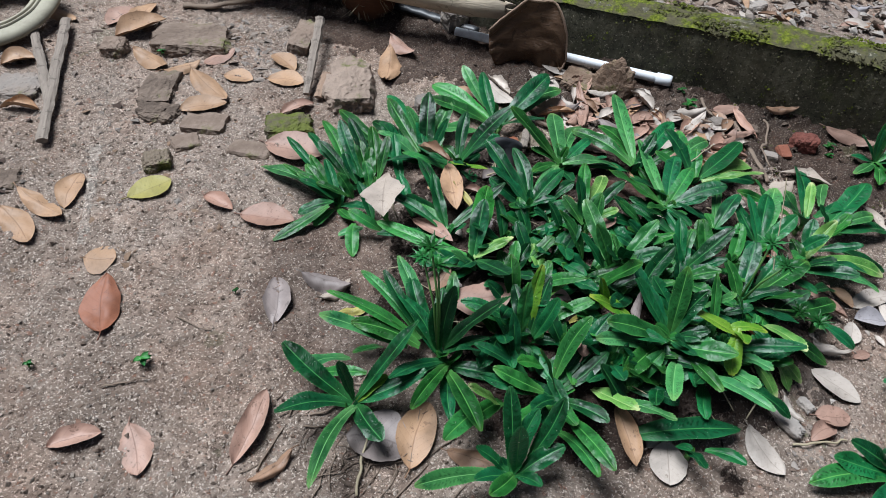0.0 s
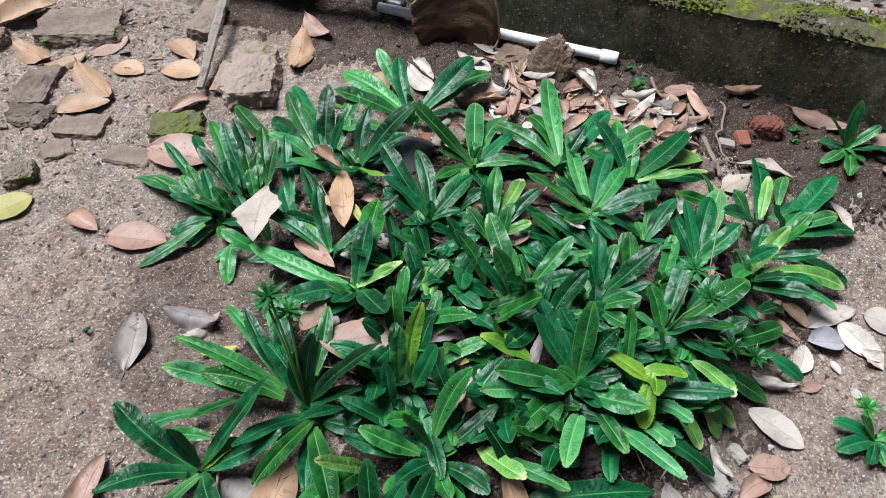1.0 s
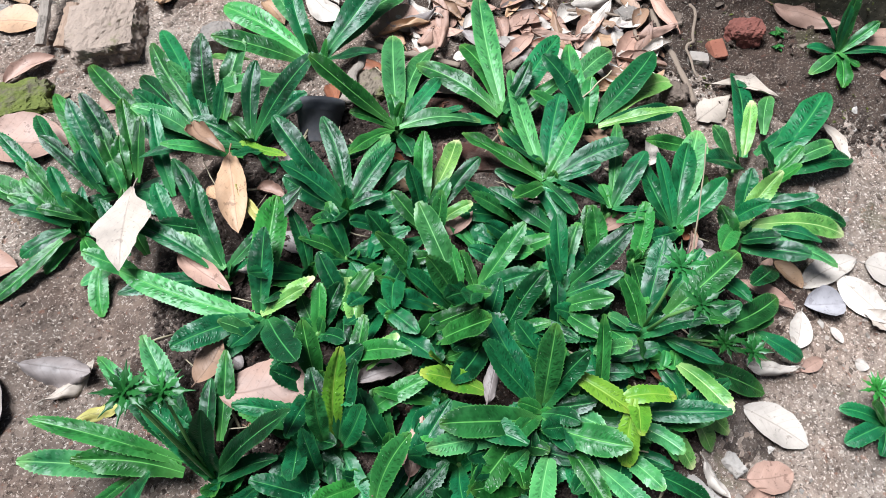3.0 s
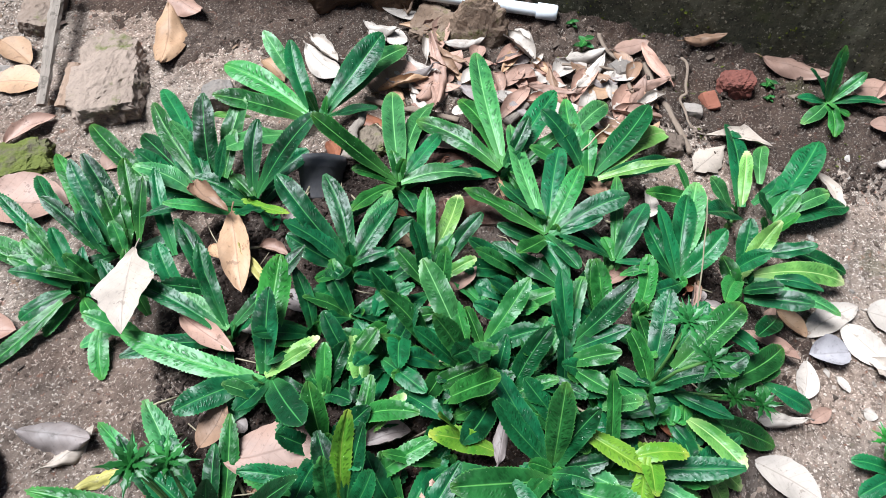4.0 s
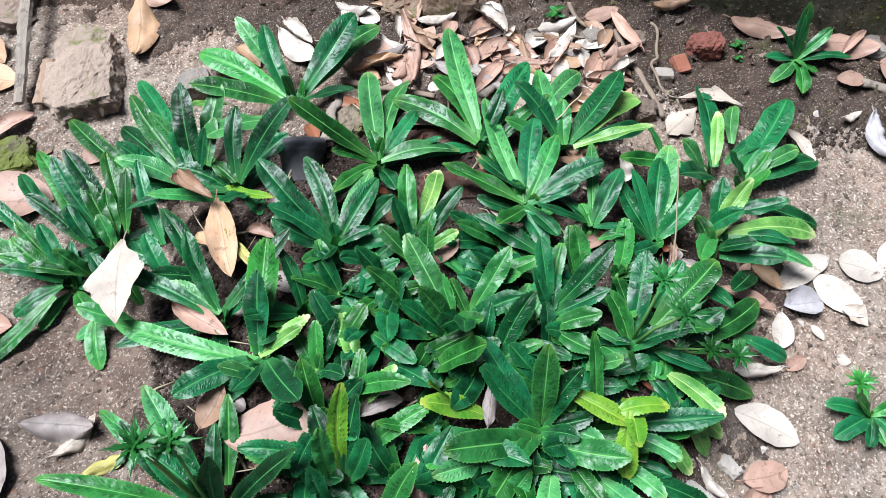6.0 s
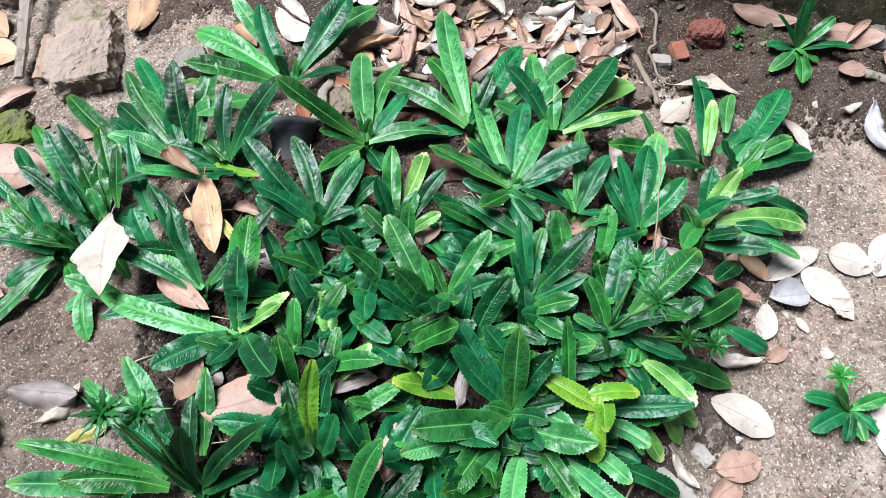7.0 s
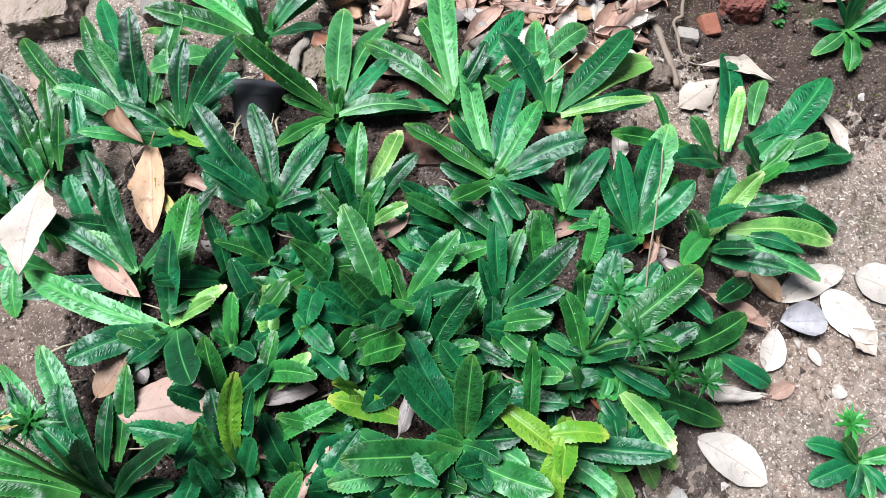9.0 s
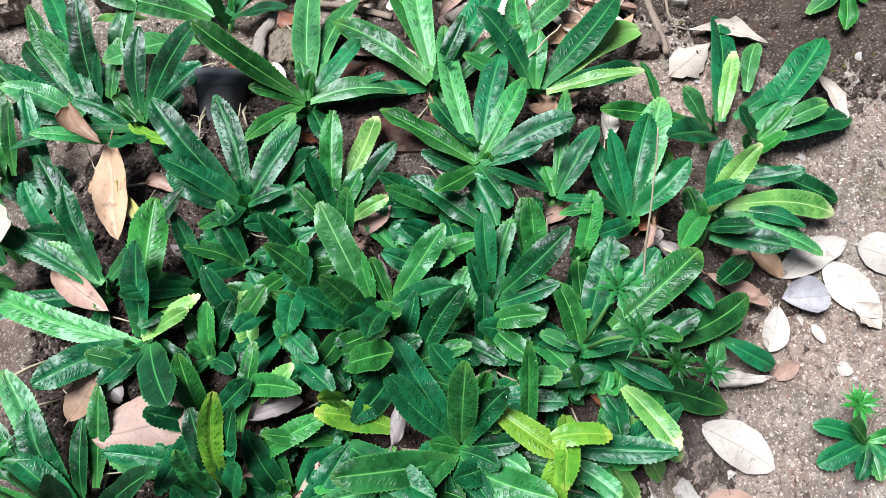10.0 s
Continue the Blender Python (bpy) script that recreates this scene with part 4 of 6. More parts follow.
plant = culantro(0.249, 0.561, [
    (50, 146, 22, 24, 0, 0, 9, 31),
    (49, 113, 54, 24, 0, -3, 20, 38),
    (36, 97, 22, 20, 0, 5, 1, 29),
    (166, 87, 19, 23, 1, -20, 0, 29),
    (-150, 120, 56, 19, 3, -85, -11, 6),
    (179, 115, 68, 17, 0, -2, 0, 28),
    (-138, 81, 31, 22, 0, 3, -8, 26),
    (106, 77, 60, 17, 0, -60, 57, 30),
    (123, 88, 19, 19, 0, -59, 66, 33),
    (163, 98, 25, 20, 0, -43, 29, 25),
    (171, 89, 15, 18, 0, -35, -1, 26),
    (20, 104, 25, 20, 0, -21, 108, 43)])
add_leaves(plant, [
    (-38, 77, 19, 22, 0, 8, -13, 27),
    (-72, 61, 21, 19, 0, 0, -10, 25),
    (-88, 55, 20, 21, 0, -26, -12, 24)])
culantro(0.435, 0.651, [
    (128, 96, 40, 20, 0, -11, 17, 31),
    (-177, 129, 24, 31, 0, 2, -1, 28),
    (-135, 98, 9, 30, 1, -25, -12, 31),
    (138, 87, 41, 29, 0, -78, -110, -5),
    (-112, 103, 16, 24, 2, 6, -32, 25),
    (-33, 109, 19, 21, 2, -110, -89, 2),
    (-46, 83, 24, 25, 3, -130, -79, 5),
    (-28, 102, 24, 31, 0, 0, -4, 28),
    (-152, 89, 75, 20, 4, -99, 68, 20),
    (-172, 103, 17, 21, 2, -33, -12, 31),
    (-71, 83, 16, 19, 0, 24, -26, 26)])
culantro(0.492, 0.603, [
    (-137, 55, 26, 23, 0, -3, 0, 28),
    (-57, 115, 24, 20, 2, -3, -2, 28),
    (-27, 120, -15, 20, 0, 22, 0, 28),
    (-58, 69, 25, 19, 2, 22, 11, 31),
    (-39, 77, -28, 19, 3, 128, 69, 14),
    (-54, 78, -26, 19, 3, 80, 45, 20),
    (22, 127, 7, 25, 0, 57, 27, 19),
    (7, 178, -1, 37, 0, -134, -95, -5)])
culantro(0.18, 0.438, [
    (-159, 135, 20, 23, 2, -22, 2, 31),
    (-67, 131, 22, 22, 1, 80, 98, 36),
    (-66, 108, 23, 22, 1, 68, 74, 28),
    (-132, 70, 28, 31, 1, 1, 2, 28),
    (99, 126, 50, 23, 0, -2, 5, 28),
    (113, 101, 79, 26, 0, 3, 5, 28),
    (152, 62, 26, 28, 0, -7, 1, 28),
    (65, 100, 42, 23, 0, -2, 2, 28),
    (52, 105, 51, 23, 0, 24, 26, 32),
    (26, 78, 24, 25, 0, 6, 1, 28),
    (-159, 69, 27, 25, 0, -2, -1, 28),
    (-40, 49, 32, 25, 0, 1, 1, 28)])
culantro(0.447, 0.489, [
    (-36, 59, 23, 26, 0, 19, 0, 30),
    (-77, 51, 33, 23, 0, -10, -1, 28),
    (-54, 30, 46, 23, 0, -25, 3, 32)])
culantro(1.054, 1.226, [
    (80, 98, 63, 22, 0, 0, 0, 14),
    (95, 80, 66, 14, 0, 0, 0, 14),
    (141, 73, 44, 18, 0, 0, 0, 14),
    (19, 76, 38, 18, 1, 0, 0, 14),
    (175, 59, 13, 22, 0, 0, 0, 14),
    (-19, 89, 14, 20, 0, 0, 0, 14),
    (-147, 73, -6, 24, 2, 0, 0, 18),
    (-104, 75, -6, 25, 0, 0, 0, 18),
    (-44, 42, -3, 11, 1, 0, 0, 14)], low=0)
flowering = culantro(0.884, 0.625, [
    (159, 64, 10, 17, 0, 0, 0, 14),
    (-164, 66, 2, 22, 0, 0, 0, 14),
    (-123, 45, 2, 24, 0, 0, 0, 14),
    (8, 48, 20, 20, 0, 0, 0, 14),
    (147, 50, 43, 16, 1, 0, 0, 14),
    (-92, 42, 4, 24, 2, 0, 0, 14),
    (-62, 40, 4, 22, 0, 0, 0, 14)], low=0)
flower_head(flowering, -0.011, 0.037, 0.042, 0.8, 0)
culantro(0.783, 0.474, [
    (175, 132, 17, 30, 0, 0, 0, 14),
    (-172, 172, 7, 32, 1, 0, 0, 14),
    (160, 111, 25, 28, 0, 0, 0, 14),
    (166, 81, 42, 26, 0, 0, 0, 14),
    (-148, 114, 14, 30, 0, 0, 0, 14)], low=3)


def undergrowth():
    """Younger rosettes, low and dark, that close the gaps between the large ones."""
    rng = random.Random(404)
    grown = list(CROWNS)
    for _ in range(900):
        x, y = rng.uniform(0.08, 0.72), rng.uniform(0.52, 0.98)
        near = min(math.hypot(x - a, y - b) for a, b in grown)
        if near < 0.042 or not clear_of_bare(x, y, 0.055) or math.hypot((x - 0.38) / 0.26, (y - 0.76) / 0.19) > 1.0:
            continue
        grown.append((x, y))
        rows = [(rng.uniform(0, 360), rng.uniform(50, 92), rng.uniform(6, 48), rng.uniform(17, 25), rng.choice((0, 0, 0, 0, 0, 1)), 0, 0, 10) for _ in range(6)]
        culantro(x, y, rows, low=-2)


undergrowth()


# leaves shed over the earth
fallen(-0.484, 0.717, 105, 128, 64, 'rust', 1)
fallen(-0.528, 0.819, 5, 55, 70, 'tan', 0)
fallen(-0.442, 0.473, 21, 72, 40, 'pink', 2)
fallen(-0.358, 0.464, -65, 87, 49, 'pink', 1)
fallen(-0.202, 0.508, 79, 127, 42, 'pink', 2)
fallen(-0.209, 0.746, 97, 106, 53, 'grey', 2)
fallen(-0.127, 0.785, -13, 90, 62, 'grey', 3)
fallen(-0.260, 0.946, -5, 105, 66, 'red', 1)
fallen(-0.359, 0.978, -31, 72, 42, 'red', 2)
fallen(-0.498, 1.004, 42, 89, 63, 'olive', 0)
fallen(-0.641, 0.991, 94, 103, 52, 'tan', 1)
fallen(-0.682, 0.944, -32, 128, 45, 'tan', 2)
fallen(-0.704, 0.885, -45, 124, 54, 'tan', 1)
fallen(-0.473, 1.369, -47, 158, 57, 'tan', 1)
fallen(-0.465, 1.286, 23, 103, 65, 'tan', 1)
fallen(-0.551, 1.433, 37, 91, 48, 'tan', 2)
fallen(-0.636, 1.453, -38, 116, 65, 'tan', 2)
fallen(-0.477, 1.494, 56, 96, 49, 'pink', 1)
fallen(-0.416, 1.417, -12, 72, 56, 'tan', 0)
fallen(-0.321, 1.494, -47, 94, 54, 'tan', 1)
fallen(-0.304, 1.414, -5, 87, 68, 'tan', 0)
fallen(-0.067, 1.507, -90, 160, 67, 'tan', 2)
fallen(-0.035, 1.586, -51, 96, 55, 'pink', 2)
fallen(-0.260, 1.304, 39, 88, 40, 'pink', 2)
fallen(-0.242, 1.163, -12, 133, 95, 'pink', 1)
fallen(-0.699, 1.602, 47, 139, 92, 'tan', 2)
fallen(-0.764, 1.650, 68, 104, 68, 'pink', 1)
fallen(-0.716, 1.667, 81, 142, 55, 'tan', 1)
fallen(-0.844, 1.233, 4, 79, 44, 'tan', 3)
fallen(-0.925, 1.417, 31, 75, 72, 'tan', 2)
fallen(-0.906, 1.632, -29, 96, 47, 'tan', 1)
fallen(-0.014, 0.492, -12, 97, 87, 'grey', 1)
fallen(0.047, 0.507, 77, 113, 61, 'tan', 1)
fallen(0.415, 0.477, -95, 66, 58, 'pale', 0)
fallen(0.398, 0.512, 52, 38, 24, 'pale', 2)
fallen(0.712, 0.578, 3, 63, 42, 'pink', 1)
fallen(0.684, 0.545, 28, 62, 34, 'pink', 2)
fallen(0.123, 0.470, -14, 76, 40, 'brown', 2)
fallen(0.640, 0.579, -63, 50, 24, 'pale', 3)
fallen(0.295, 0.632, 72, 65, 28, 'pink', 2, .04, stands="caught among the plants")
fallen(0.574, 0.507, -66, 85, 47, 'pale', 1)
fallen(0.350, 0.506, -75, 91, 38, 'tan', 2)
fallen(-0.160, 0.443, -135, 75, 31, 'brown', 3)
fallen(0.873, 1.368, 1, 78, 35, 'brown', 3)
fallen(0.750, 1.385, 8, 66, 33, 'pink', 1)
fallen(0.758, 1.290, 14, 76, 31, 'pink', 3)
fallen(0.663, 1.331, 47, 97, 41, 'pale', 3)
fallen(0.664, 1.377, 9, 78, 40, 'pale', 3)
fallen(0.701, 1.336, 47, 71, 35, 'pale', 3)
fallen(0.643, 1.271, 63, 77, 33, 'pale', 2)
fallen(0.722, 1.240, -17, 86, 40, 'pink', 3)
fallen(0.391, 1.355, 86, 172, 40, 'pink', 3)
fallen(0.343, 1.367, 15, 70, 52, 'pink', 1)
fallen(0.212, 1.407, -52, 103, 54, 'pale', 2)
fallen(0.210, 1.450, -57, 82, 43, 'pale', 3)
fallen(0.120, 1.409, -57, 71, 35, 'tan', 2)
fallen(0.556, 1.353, 9, 93, 40, 'pink', 2)
fallen(0.281, 1.265, -51, 66, 41, 'rust', 2)
fallen(0.457, 1.353, 45, 54, 29, 'pale', 2)
fallen(0.593, 1.331, -42, 64, 38, 'pale', 3)
fallen(0.904, 0.844, 21, 109, 40, 'pale', 1)
fallen(0.941, 0.765, 126, 46, 42, 'buff', 2)
fallen(0.935, 0.798, 120, 88, 54, 'pale', 0)
fallen(0.879, 0.797, 178, 60, 52, 'lilac', 2)
fallen(0.827, 0.762, -119, 61, 33, 'pale', 0)
fallen(0.879, 0.751, -71, 26, 14, 'pale', 1)
fallen(0.990, 0.836, -33, 65, 58, 'pale', 0)
fallen(1.050, 0.840, 43, 90, 51, 'pale', 0)
fallen(0.824, 0.711, 20, 41, 20, 'pink', 1)
fallen(0.753, 0.709, 173, 80, 31, 'pale', 3)
fallen(0.789, 0.808, -30, 85, 26, 'pink', 2)
fallen(0.842, 0.845, -60, 53, 33, 'tan', 2)
fallen(0.896, 0.707, -37, 19, 22, 'pale', 2)
fallen(0.819, 1.140, 34, 84, 55, 'buff', 1)
fallen(0.877, 1.167, -19, 110, 38, 'buff', 2)
fallen(1.104, 1.101, 11, 35, 25, 'pale', 3)
fallen(1.131, 1.047, -93, 94, 46, 'lilac', 3)
fallen(1.166, 1.053, 101, 98, 60, 'buff', 2)
fallen(1.132, 1.169, -12, 50, 34, 'pink', 1)
fallen(1.214, 1.166, -28, 71, 58, 'pink', 1)
fallen(1.020, 1.300, -28, 115, 46, 'pink', 2)
fallen(1.145, 1.226, -14, 108, 60, 'pink', 2)
fallen(1.158, 1.232, 33, 72, 19, 'pink', 2)
fallen(0.991, 1.057, -79, 100, 28, 'buff', 2)
fallen(0.813, 0.856, 53, 32, 20, 'pink', 2)
fallen(0.739, 0.635, -36, 89, 50, 'pale', 0)
fallen(0.925, 0.597, -106, 85, 41, 'pale', 1)
fallen(0.088, 0.987, -83, 130, 43, 'tan', 1, .03, (0, 8), stands="caught among the plants")
fallen(0.112, 0.955, -60, 74, 14, 'olive', 1, .03, (0, 10), stands="caught among the plants")
fallen(0.054, 0.877, -42, 102, 34, 'pink', 2, .01, stands="caught among the plants")
fallen(0.134, 0.724, 8, 110, 72, 'pink', 1, .02, stands="caught among the plants")
fallen(0.068, 0.758, 54, 56, 36, 'brown', 1, .02, stands="caught among the plants")
fallen(-0.112, 0.772, 40, 70, 40, 'buff', 3)
fallen(-0.073, 0.729, 15, 55, 30, 'olive', 3)
fallen(0.376, 0.926, 62, 62, 34, 'pink', 1, .022, stands="caught among the plants")
fallen(0.457, 1.072, -82, 69, 15, 'tan', 3)
fallen(0.492, 1.087, -12, 33, 37, 'pink', 1)
fallen(0.162, 0.921, -39, 54, 31, 'grey', 1)
fallen(0.260, 0.721, 10, 58, 42, 'grey', 3, .02, stands="caught among the plants")
fallen(0.251, 0.679, 37, 58, 38, 'pink', 2, .02, stands="caught among the plants")
fallen(0.301, 0.703, 24, 44, 13, 'olive', 2)
fallen(0.385, 0.697, 71, 66, 26, 'grey', 3, .045, stands="caught among the plants")
fallen(0.713, 0.913, -124, 104, 20, 'tan', 3)
fallen(0.269, 0.617, 52, 60, 30, 'pink', 3, .03, stands="caught among the plants")
fallen(0.587, 0.909, 25, 47, 24, 'pink', 2)
fallen(0.608, 1.066, 26, 88, 38, 'brown', 2)
fallen(0.346, 0.890, -13, 53, 34, 'pink', 2)
fallen(0.512, 1.026, 14, 71, 43, 'brown', 2)
fallen(-0.121, 1.224, 54, 43, 44, 'pink', 1)
fallen(-0.035, 0.931, -89, 126, 79, 'buff', 0, .07, stands="caught among the plants")
fallen(0.053, 1.071, -53, 101, 40, 'brown', 3, .04, stands="caught among the plants")
fallen(0.675, 0.865, 64, 42, 16, 'pink', 3, .03, stands="caught among the plants")


BRICK_ORANGE = stone("orange_red_brick", (0.24, 0.075, 0.045), (0.42, 0.165, 0.105))
BARK = wood("brown_bark", (0.17, 0.105, 0.070), (0.33, 0.235, 0.175))

# bricks and stones
lump("brick", -0.150, 1.405, (0.108, 0.190, 0.072), 3, BRICK_CAKED, "worn earth-caked brick lying on the ground", "brick", 0.26, 0.55, 1, (-3, -2), 20, 0.62, group="bricks")
lump("brick", -0.290, 1.60, (0.055, 0.12, 0.049), -8, BRICK_DIRTY, "broken grey brown brick beside a stick", "brick", 0.18, 0.40, 2, (4, 6), 12, 0.72, group="bricks")
lump("stone", -0.568, 1.565, (0.185, 0.125, 0.042), 4, BRICK_DIRTY, "flat grey stone set in the earth", "stone", 0.26, 0.50, 3, (-3, 0), 14, 0.62, group="stones")
lump("stone", -0.875, 1.312, (0.10, 0.085, 0.030), 8, STONE_GREY, "flat grey stone beside crossed sticks", "stone", 0.26, 0.55, 43, (0, 0), 12, 0.6, group="stones")
lump("stone", -0.580, 1.345, (0.075, 0.125, 0.038), 4, STONE_DARK, "dark brown stone among fallen leaves", "stone", 0.30, 0.62, 4, (0, 0), 14, 0.55, group="stones")
lump("stone", -0.555, 1.255, (0.085, 0.060, 0.032), -12, STONE_DARK, "black damp stone half buried", "stone", 0.34, 0.60, 24, (0, 0), 14, 0.5, group="stones")
lump("stone", -0.448, 1.228, (0.092, 0.064, 0.024), -4, BRICK_DIRTY, "flat brown brick piece half buried", "stone", 0.16, 0.55, 5, (0, 0), 12, 0.82, group="stones")
lump("stone", -0.507, 1.085, (0.050, 0.050, 0.040), 20, STONE_MOSS, "small dark mossy stone", "stone", 0.30, 0.50, 6, (0, 0), 12, 0.5, group="stones")
lump("stone", -0.268, 1.240, (0.100, 0.070, 0.040), 12, STONE_GREEN, "mossy stone beside a fallen leaf", "stone", 0.30, 0.62, 7, (0, 0), 12, 0.5, group="stones")
lump("stone", -0.335, 1.150, (0.090, 0.045, 0.014), -10, BRICK_DIRTY, "thin flat stone flake on the earth", "stone", 0.22, 0.50, 8, (0, 0), 10, 0.65, group="stones")
lump("stone", -0.470, 1.160, (0.055, 0.045, 0.014), 25, BRICK_DIRTY, "thin flat stone flake on the earth", "stone", 0.26, 0.50, 25, (0, 0), 10, 0.6, group="stones")
lump("stone", -0.730, 1.497, (0.055, 0.065, 0.045), 10, BRICK_DIRTY, "rounded brown stone on the earth", "stone", 0.24, 0.45, 9, (0, 0), 10, 0.45, group="stones")
lump("stone", -0.80, 1.00, (0.10, 0.060, 0.020), 10, STONE_DARK, "flat dark stone flush with the earth", "stone", 0.28, 0.60, 26, (0, 0), 10, 0.55, group="stones")
lump("stone", 0.098, 1.702, (0.065, 0.05, 0.06), 30, STONE_GREY, "pale grey stone beside the log", "stone", 0.2, 0.15, 10, (0, 0), 8, 0.5, group="stones")
lump("stone", 0.410, 1.492, (0.075, 0.085, 0.035), -25, SLAB, "flat brown slab in front of the pipe", "stone", 0.24, 0.45, 11, (4, 0), 12, 0.65, group="stones")
lump("stone", 0.482, 1.452, (0.080, 0.022, 0.110), -18, SLAB, "pointed brown mossy slab standing in front of the pipe", "stone", 0.34, 0.28, 12, (-16, 10), 13, 0.36, group="stones")
lump("stone", 0.275, 1.195, (0.055, 0.060, 0.045), 20, STONE_MOSS, "rough brown mossy stone behind the plants", "stone", 0.26, 0.30, 27, (0, 0), 9, 0.45, group="stones")
lump("stone", 0.764, 1.171, (0.034, 0.032, 0.030), -10, STONE_DARK, "dark mossy stone beside dead leaves", "stone", 0.26, 0.30, 28, (0, 0), 9, 0.45, group="stones")
lump("brick_chunk", 0.915, 1.288, (0.054, 0.040, 0.040), -10, BRICK_RED, "dark red brick lump at the wall foot", "brick", 0.24, 0.25, 13, (0, 0), 10, 0.45, group="bricks")
lump("brick_chip", 0.862, 1.262, (0.026, 0.034, 0.016), 10, BRICK_ORANGE, "small orange red brick chip", "brick", 0.10, 0.2, 14, (20, 0), 5, 0.8, group="bricks")
lump("stone", 0.825, 1.245, (0.032, 0.022, 0.016), -15, STONE_GREY, "grey stone chip at the wall foot", "stone", 0.15, 0.2, 15, (0, 0), 5, 0.6, group="stones")
lump("stone", 0.725, 1.345, (0.038, 0.032, 0.028), 20, STONE_GREY, "greenish grey stone at the wall foot", "stone", 0.16, 0.2, 16, (0, 0), 6, 0.5, group="stones")
lump("stone", 0.800, 1.325, (0.030, 0.032, 0.026), 0, STONE_DARK, "rough brown stone at the wall foot", "stone", 0.2, 0.2, 17, (0, 0), 6, 0.4, group="stones")
lump("stone", 0.034, 1.345, (0.052, 0.045, 0.038), 10, STONE_GREY, "pale grey stone behind the plants", "stone", 0.14, 0.2, 19, (0, 0), 6, 0.5, group="stones")
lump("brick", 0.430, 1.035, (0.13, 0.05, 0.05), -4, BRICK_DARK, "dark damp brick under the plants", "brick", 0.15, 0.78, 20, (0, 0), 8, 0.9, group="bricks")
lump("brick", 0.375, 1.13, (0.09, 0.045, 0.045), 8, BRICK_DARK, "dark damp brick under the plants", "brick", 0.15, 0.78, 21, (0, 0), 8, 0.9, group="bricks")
lump("concrete_chip", 0.622, 0.560, (0.060, 0.022, 0.016), -55, CHIP_PALE, "pale flaky rubble chip on the earth", "rubble", 0.36, 0.25, 22, (0, 0), 10, 0.5)
lump("concrete_chip", 0.672, 0.595, (0.026, 0.018, 0.012), -60, CHIP_PALE, "small pale rubble chip on the earth", "rubble", 0.36, 0.25, 23, (0, 0), 9, 0.5)

# sticks
stick("wooden_stick", (-0.877, 1.59, 0.02), (-0.745, 1.115, 0.016), 0.013, 0.012, WOOD_GREY, "weathered grey stick lying on the earth", seed=1, wobble=0.003, sides=7, flat=0.6)
stick("wooden_stick", (-0.940, 1.546, 0.02), (-0.790, 1.26, 0.012), 0.010, 0.012, WOOD_GREY, "weathered grey stick crossing another stick", seed=2, wobble=0.003, sides=7, flat=0.6)
stick("wooden_stick", (-0.248, 1.630, 0.055), (-0.244, 1.342, 0.020), 0.0125, 0.0085, WOOD_GREY, "flat split grey stick leaning on a brick", seed=3, wobble=0.001, sides=6, flat=0.55)
stick("wooden_stick", (-0.209, 1.440, 0.018), (-0.218, 1.345, 0.012), 0.011, 0.010, BARK, "short flat piece of brown bark", seed=4, wobble=0.001, sides=6, flat=0.4)
stick("stem", (0.773, 1.355, 0.01), (0.792, 1.150, 0.01), 0.006, 0.0045, TWIG, "thin grey woody stem rooted at the wall", seed=5, wobble=0.012)
stick("twig", (0.74, 1.29, 0.01), (0.76, 1.17, 0.01), 0.003, 0.002, TWIG, "thin crooked twig at the wall foot", seed=6, wobble=0.012)
stick("driftwood", (1.150, 1.158, 0.012), (1.262, 1.105, 0.010), 0.008, 0.011, WOOD_GREY, "weathered grey piece of wood by the wall", seed=7, wobble=0.012)
stick("dry_stalk", (0.268, 1.246, 0.050), (0.236, 1.150, 0.030), 0.006, 0.010, WOOD_GREY, "flat grey dry leaf stalk leaning on a pot", seed=37, wobble=0.008, flat=0.5)
lump("stone_slab", 1.262, 1.205, (0.16, 0.045, 0.030), -23, STONE_GREY, "pale grey slab along the wall foot", "stone", 0.2, 0.35, 41, (0, 0), 8, 0.7, group="stones")
stick("root", (0.70, 1.42, 0.02), (0.735, 1.25, 0.012), 0.004, 0.003, TWIG, "thin brown root on the bank of earth", "root", seed=31, wobble=0.02)
stick("root", (0.83, 1.34, 0.03), (0.80, 1.20, 0.012), 0.003, 0.002, TWIG, "thin brown root on the bank of earth", "root", seed=32, wobble=0.02)
stick("twig", (0.62, 1.36, 0.02), (0.74, 1.33, 0.02), 0.003, 0.002, TWIG, "thin grey twig among the leaf litter", seed=33, wobble=0.012)
stick("twig", (-0.62, 1.72, 0.01), (-0.33, 1.80, 0.02), 0.009, 0.006, TWIG, "dark crooked twig on the earth", seed=34, wobble=0.02)
stick("twig", (-0.44, 0.56, 0.004), (-0.36, 0.585, 0.004), 0.0015, 0.001, TWIG, "tiny twig on the bare earth", seed=35, wobble=0.006)
stick("twig", (-0.36, 0.70, 0.004), (-0.30, 0.675, 0.004), 0.0013, 0.001, TWIG, "tiny twig on the bare earth", seed=36, wobble=0.006)
stick("straw", (-0.04, 0.41, 0.006), (-0.03, 0.56, 0.02), 0.0022, 0.0016, STRAW, "dry straw stalk on the earth", seed=8, wobble=0.01)
stick("straw", (0.62, 0.52, 0.006), (0.72, 0.535, 0.006), 0.0022, 0.0016, STRAW, "pale dry straw on the earth", seed=9, wobble=0.008)
stick("straw", (0.655, 0.80, 0.03), (0.66, 0.92, 0.17), 0.0012, 0.0008, STRAW, "thin dry upright flower stalk", seed=10, wobble=0.004)
stick("straw", (0.565, 1.10, 0.03), (0.62, 1.13, 0.10), 0.0016, 0.001, STRAW, "thin dry upright flower stalk", seed=11, wobble=0.004)
